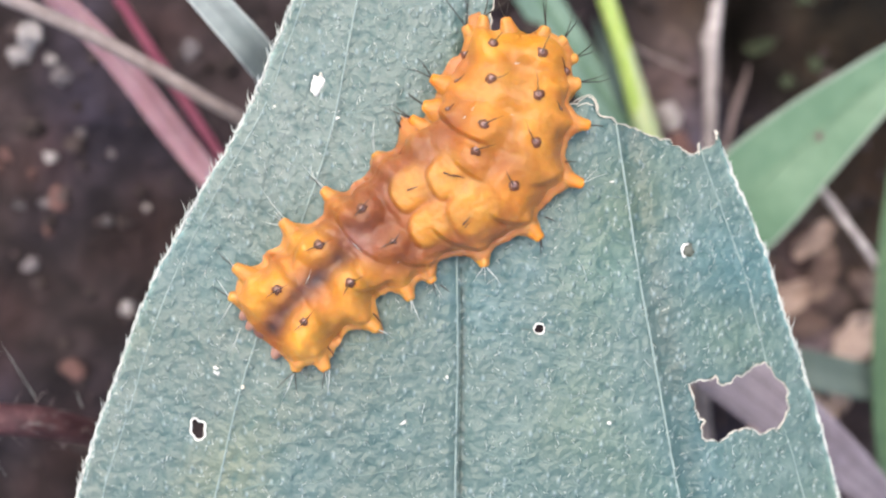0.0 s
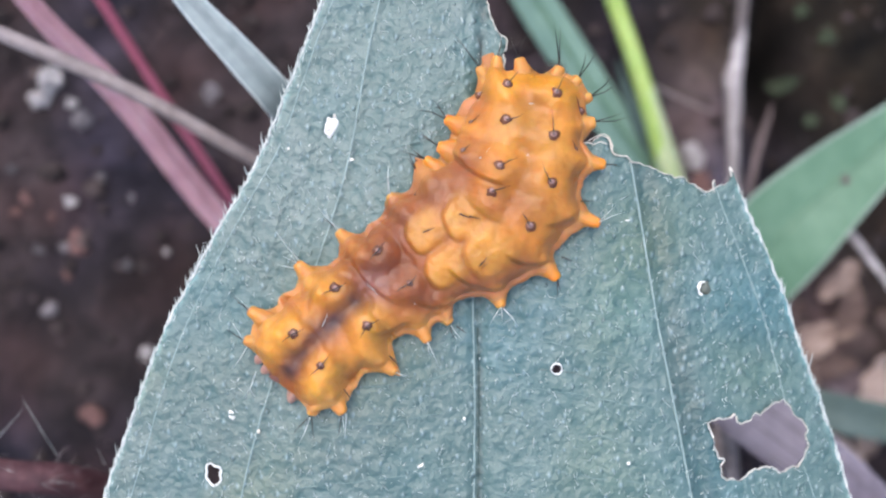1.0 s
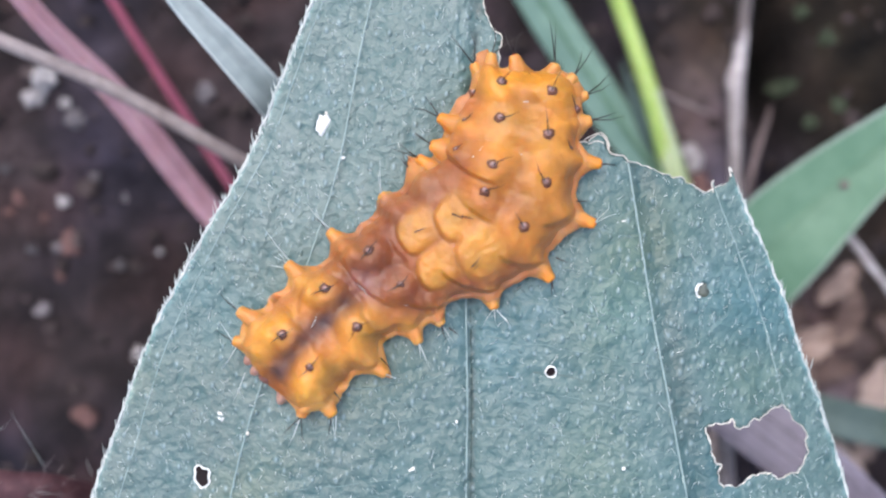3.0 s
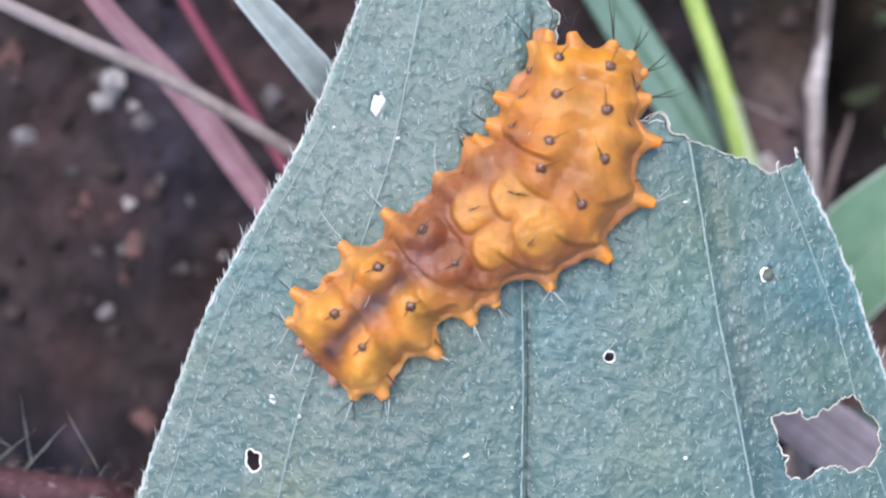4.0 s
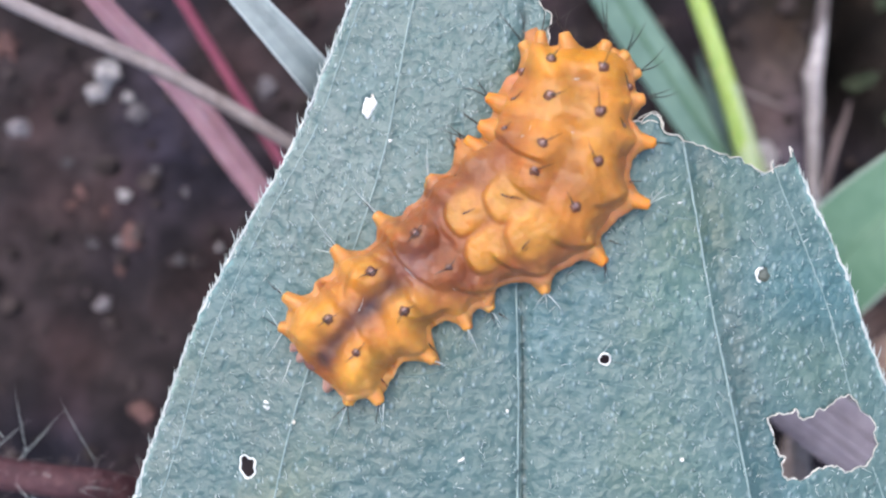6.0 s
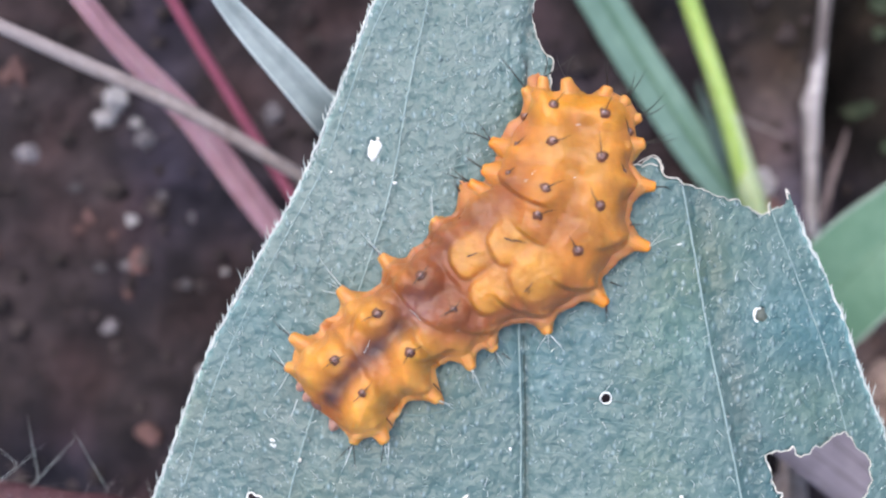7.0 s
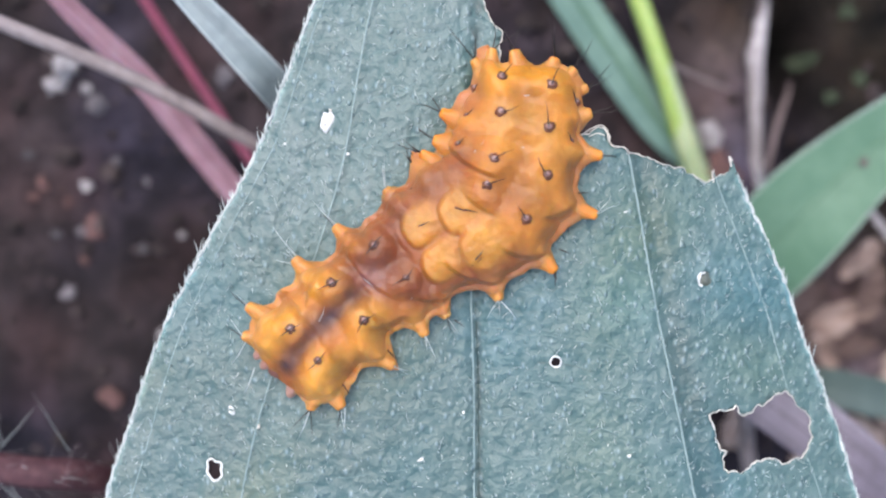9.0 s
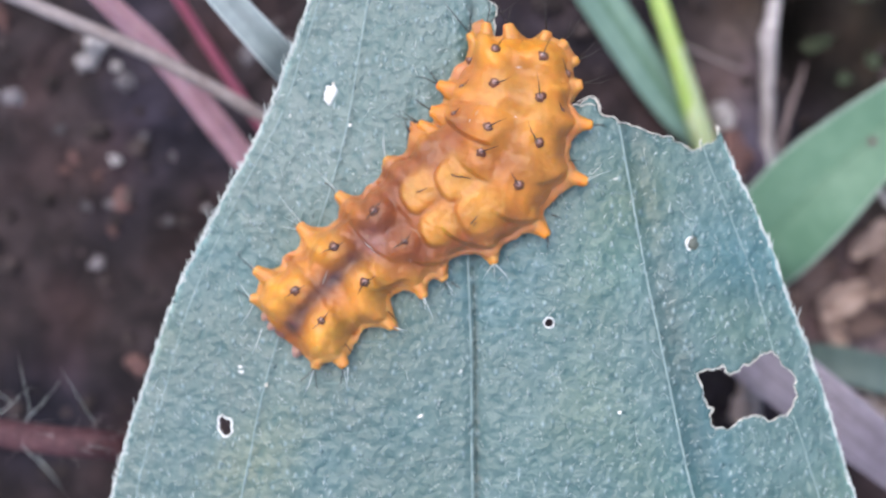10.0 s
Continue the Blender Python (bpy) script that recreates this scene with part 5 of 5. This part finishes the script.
# ---- stones, crumbs, litter and moss ----
def build_soil_things():
    spots = [  # x, y, radius in mm, grey, red or white
        (-41.54, 18.08, 1.31, 2), (-42.72, 15.85, 0.90, 2), (-39.45, 15.47, 0.66, 2), (-38.32, 13.67, 0.84, 0), (-24.89, 16.79, 0.85, 0), (-26.00, 12.94, 0.48, 1), (-38.80, 4.95, 0.53, 2), (-36.19, 7.52, 0.54, 0), (-43.98, 5.42, 0.72, 1), (-45.09, 3.88, 0.60, 1), (-41.03, 3.26, 0.53, 1),
        (-38.19, 0.36, 1.01, 1), (-40.05, 0.24, 0.48, 0), (-29.43, -0.30, 0.48, 2), (-33.36, -1.73, 0.48, 0), (-42.49, 0.06, 0.48, 0), (-31.65, -11.09, 0.78, 2), (-37.22, -17.54, 1.01, 1), (-39.84, -2.76, 0.48, 1), (-33.03, 5.33, 0.36, 0), (-45.25, 8.35, 0.47, 0), (28.82, 10.92, 1.84, 2),
        (29.71, 5.97, 1.9, 1), (-42.01, -6.46, 0.7, 0), (-54.32, 1.31, 1.1, 1), (-50.5, 11.9, 1.0, 0), (-52.0, 20.5, 1.3, 1)]
    for k, (x, y, r, red) in enumerate(spots):
        z = ground_height(x, y)
        v, f = lump(x, y, z + r * 0.2, r * (1 + 0.25 * math.sin(k * 2.3)), r * (1 + 0.2 * math.cos(k * 1.7)), r * 0.6, k, 0.9, 12, 18)
        ob = part("pebble", v, f, (STONE, PINK_STONE, QUARTZ)[red], base=(x, y, z))
        tagged(ob, ("small grey stone half sunk in the soil", "small reddish stone half sunk in the soil", "small whitish stone half sunk in the soil")[red], "pebble", "pebbles on the soil")
    rng = np.random.default_rng(33)
    vs, fs = [], []
    for k in range(2600):
        a, d = rng.uniform(0, 2 * math.pi), 95 * math.sqrt(rng.random())
        x, y, r = d * math.cos(a), d * math.sin(a), 0.25 + 0.9 * rng.random() ** 3
        v, f = lump(x, y, ground_height(x, y) + r * 0.2, r * rng.uniform(0.8, 1.3), r, r * 0.7, k % 97, 0.5, 5, 7)
        fs += [tuple(i + len(vs) * len(v) for i in q) for q in f]
        vs.append(v)
    ob = part("soil_crumbs", np.vstack(vs), fs, CRUMB)
    tagged(ob, "loose dark crumbs of soil", "soil", kind="stuff")
    # moss tufts of small leaves
    for k, (x, y, r) in enumerate(((40.3, 19.4, 0.8), (42.6, 14.8, 0.6), (42.0, 27.8, 0.5), (44.5, 24.5, 0.6), (45.9, 16.8, 0.6), (41.7, 31.14, 0.8))):
        n = int(70 * r)
        roots, ways, lens = [], [], []
        for _ in range(n):
            a, d = rng.uniform(0, 6.28), r * math.sqrt(rng.random())
            px, py = x + d * math.cos(a), y + d * math.sin(a)
            roots.append((px, py, ground_height(px, py)))
            ways.append((rng.normal(0, 0.6), rng.normal(0, 0.6), 1))
            lens.append(rng.uniform(0.6, 1.5))
        z = ground_height(x, y)
        ob = part("moss_tuft", *hairs(roots, ways, lens, 0.16, 0.6, k), MOSS, base=(x, y, z))
        tagged(ob, "small green tuft of moss on the soil", "moss", "moss on the soil")
    # dead leaf pieces
    for k, (x, y, r, tn) in enumerate(((43.07, -10.46, 4.2, 0.4), (46.78, -7.36, 3.6, 1.4), (46.17, -24.07, 3.8, 2.3), (40.6, -25.93, 3.2, 0.2), (31.31, -22.22, 3, 1.1), (50.5, -15.41, 4.5, 0.9), (41.21, -13.24, 3.4, 2), (44.93, -13.55, 3, 0.1), (48.02, -20.36, 3.6, 1.9), (42.45, -20.36, 3, 2.7), (52.97, -9.84, 4, 2.4), (45.55, -3.65, 3, 0.8), (38.2, -3.5, 2.6, 1.2), (39.6, -8.2, 3.2, 0.7), (36.8, -12.0, 2.8, 1.5))):
        n, m = 12, 9
        v = []
        for i in range(n):
            for j in range(m):
                u, w = 2 * i / (n - 1) - 1, 2 * j / (m - 1) - 1
                e = math.sqrt(max(0.02, 1 - u * u)) * (0.42 + 0.25 * noise.noise(Vector((u * 3, k, w))))
                lx, ly = u * r, w * e * r
                px, py = x + lx * math.cos(tn) - ly * math.sin(tn), y + lx * math.sin(tn) + ly * math.cos(tn)
                v.append((px, py, ground_height(px, py) + 1.0 + 0.5 * r * 0.3 * (w * w) + 0.7 * noise.noise(Vector((px * 0.3, py * 0.3, k)))))
        cnt = len(v)
        v += [(q[0], q[1], q[2] - 0.2) for q in v]
        f = [(q[0], q[3], q[2], q[1]) for q in grid_faces(n, m, closed=False)]
        f += [tuple(i + cnt for i in reversed(q)) for q in f]
        ring = [j for j in range(m)] + [i * m + m - 1 for i in range(1, n)] + [(n - 1) * m + j for j in range(m - 2, -1, -1)] + [i * m for i in range(n - 2, 0, -1)]
        f += [(a, b, b + cnt, a + cnt) for a, b in zip(ring, ring[1:] + ring[:1])]
        ob = part("dead_leaf", v, f, LITTER, base=(x, y, ground_height(x, y)))
        tagged(ob, "curled brown dead leaf on the soil", "dead leaf", "dead leaves on the soil")


build_ground()
leaf = build_leaf()
caterpillar = build_caterpillar()
plants = build_plants()
build_soil_things()

# ---- the leaf sways a little and carries the caterpillar ----
SWAY = [  # seconds, shift in mm, turns in degrees about the middle of the leaf
    (0, 0.929, -0.747, 0.792, -0.173, -0.777, -0.505),
    (0.5, 0.317, -0.260, 0.486, -0.352, -0.675, -0.009),
    (1, 0.000, 0.000, 0.000, 0.006, -0.044, -0.069),
    (1.5, 0.178, 0.385, -0.029, 0.456, -0.506, -0.067),
    (2, 0.152, 0.162, 0.038, 0.041, -0.656, 0.037),
    (3.3, 0.368, 0.218, 0.539, 0.246, -0.276, -0.161),
    (3.5, 0.043, 0.443, 0.178, 0.651, -0.307, 0.138),
    (4, -0.266, 0.607, -0.544, 0.350, 0.027, 0.337),
    (4.5, -0.530, 0.681, -0.490, -0.117, -0.073, 0.684),
    (5, -0.398, 0.466, -0.502, 0.101, 0.445, 0.291),
    (5.5, -0.177, -0.190, -0.644, 0.380, 0.537, 0.629),
    (5.7, -0.177, -0.190, -0.644, 0.380, 0.537, 0.629),
    (6.8, -0.415, -0.009, -0.132, -0.078, 0.710, 0.202),
    (7, -0.452, -0.134, -0.225, -0.007, 0.871, 0.884),
    (7.5, -0.144, 0.304, -0.392, 0.203, 0.635, 0.658),
    (8, -0.305, 0.129, -0.227, -0.069, 0.746, 0.543),
    (8.5, -0.437, 0.229, -0.365, -0.157, 0.734, 0.290),
    (9, -0.284, -0.779, 0.028, -0.647, 0.521, 0.165),
    (9.5, -0.292, -0.681, -0.044, -0.744, 0.401, 0.255),
    (10, -0.808, -0.801, -0.343, -0.546, 1.070, 0.935),
]


def motions():
    for ob in (leaf, caterpillar):
        rest = ob.location - Vector((0, 0, LEAF_Z * MM))
        walk(ob, [(t, pose(x * MM, y * MM, (z + LEAF_Z) * MM, rx, ry, rz) @ Matrix.Translation(rest)) for t, x, y, z, rx, ry, rz in SWAY])

    # the grasses and the hairy stem drift a little in the draught: seconds, shift x and y in mm
    drift = dict(
        broad=((0, 0, 0.2), (1, 0, 0), (1.5, 0, -0.3), (2, 0, -0.2), (3.5, 0, -0.3), (4.5, 0, -0.5), (5.5, 0, -0.5), (7.5, 0, -0.6), (8.5, 0, -0.5), (10, 0, -0.5)),
        red=((0, 0, 0.4), (1, 0, 0), (2, 0, -0.4), (3.5, 0, -1.0), (4.5, 0, -1.9), (5.5, 0, -1.5), (7.5, 0, -1.0), (8.5, 0, -0.9), (9.5, 0, -1.7), (10, 0, -2.3)),
        pink=((0, 1.0, 0), (0.5, 0.5, 0), (1, 0, 0), (2, 0.2, 0), (4.5, 0.6, 0), (7.5, 0.7, 0), (8.5, 1.2, 0), (9.5, 0.9, 0), (10, 0.5, 0)),
        magenta=((0, 1.2, 0), (0.5, 0.6, 0), (1, 0, 0), (2, 0.8, 0), (3.5, 2.0, 0), (4.5, 2.1, 0), (7.5, 1.9, 0), (8.5, 2.3, 0), (9.5, 2.2, 0), (10, 1.7, 0)),
        dry=((0, 0, 0), (1, 0, 0), (4.5, 0, -0.38), (7.5, 0, -0.15), (10, 0, -0.95)),
        grey=((0, 0, 0), (1, 0, 0), (2, 0, 0), (3.5, 0.4, 0), (4.5, -0.6, 0), (5.5, -0.4, 0), (7.5, -0.45, 0), (8.5, -0.7, 0), (9.5, -1.5, 0), (10, -1.8, 0)),
        twig=((0, 0, 0), (1, 0, 0), (3.5, 0.45, 0), (8.5, 0.55, 0), (10, 0.35, 0)),
        grass=((0, 0, 0), (1, 0, 0), (2, 0.4, 0), (4.5, 1.15, 0), (7.5, 1.45, 0), (8.5, 1.4, 0), (10, 1.3, 0)),
        stalk=((0, 0, 0), (7.5, 0, 0), (8.5, -0.7, 0), (9, -1.1, 0), (10, -1.2, 0)))
    for key, rows in drift.items():
        base = plants[key].location.copy()
        walk(plants[key], [(t, Matrix.Translation(base + Vector((x * MM, y * MM, 0)))) for t, x, y in rows])


motions()
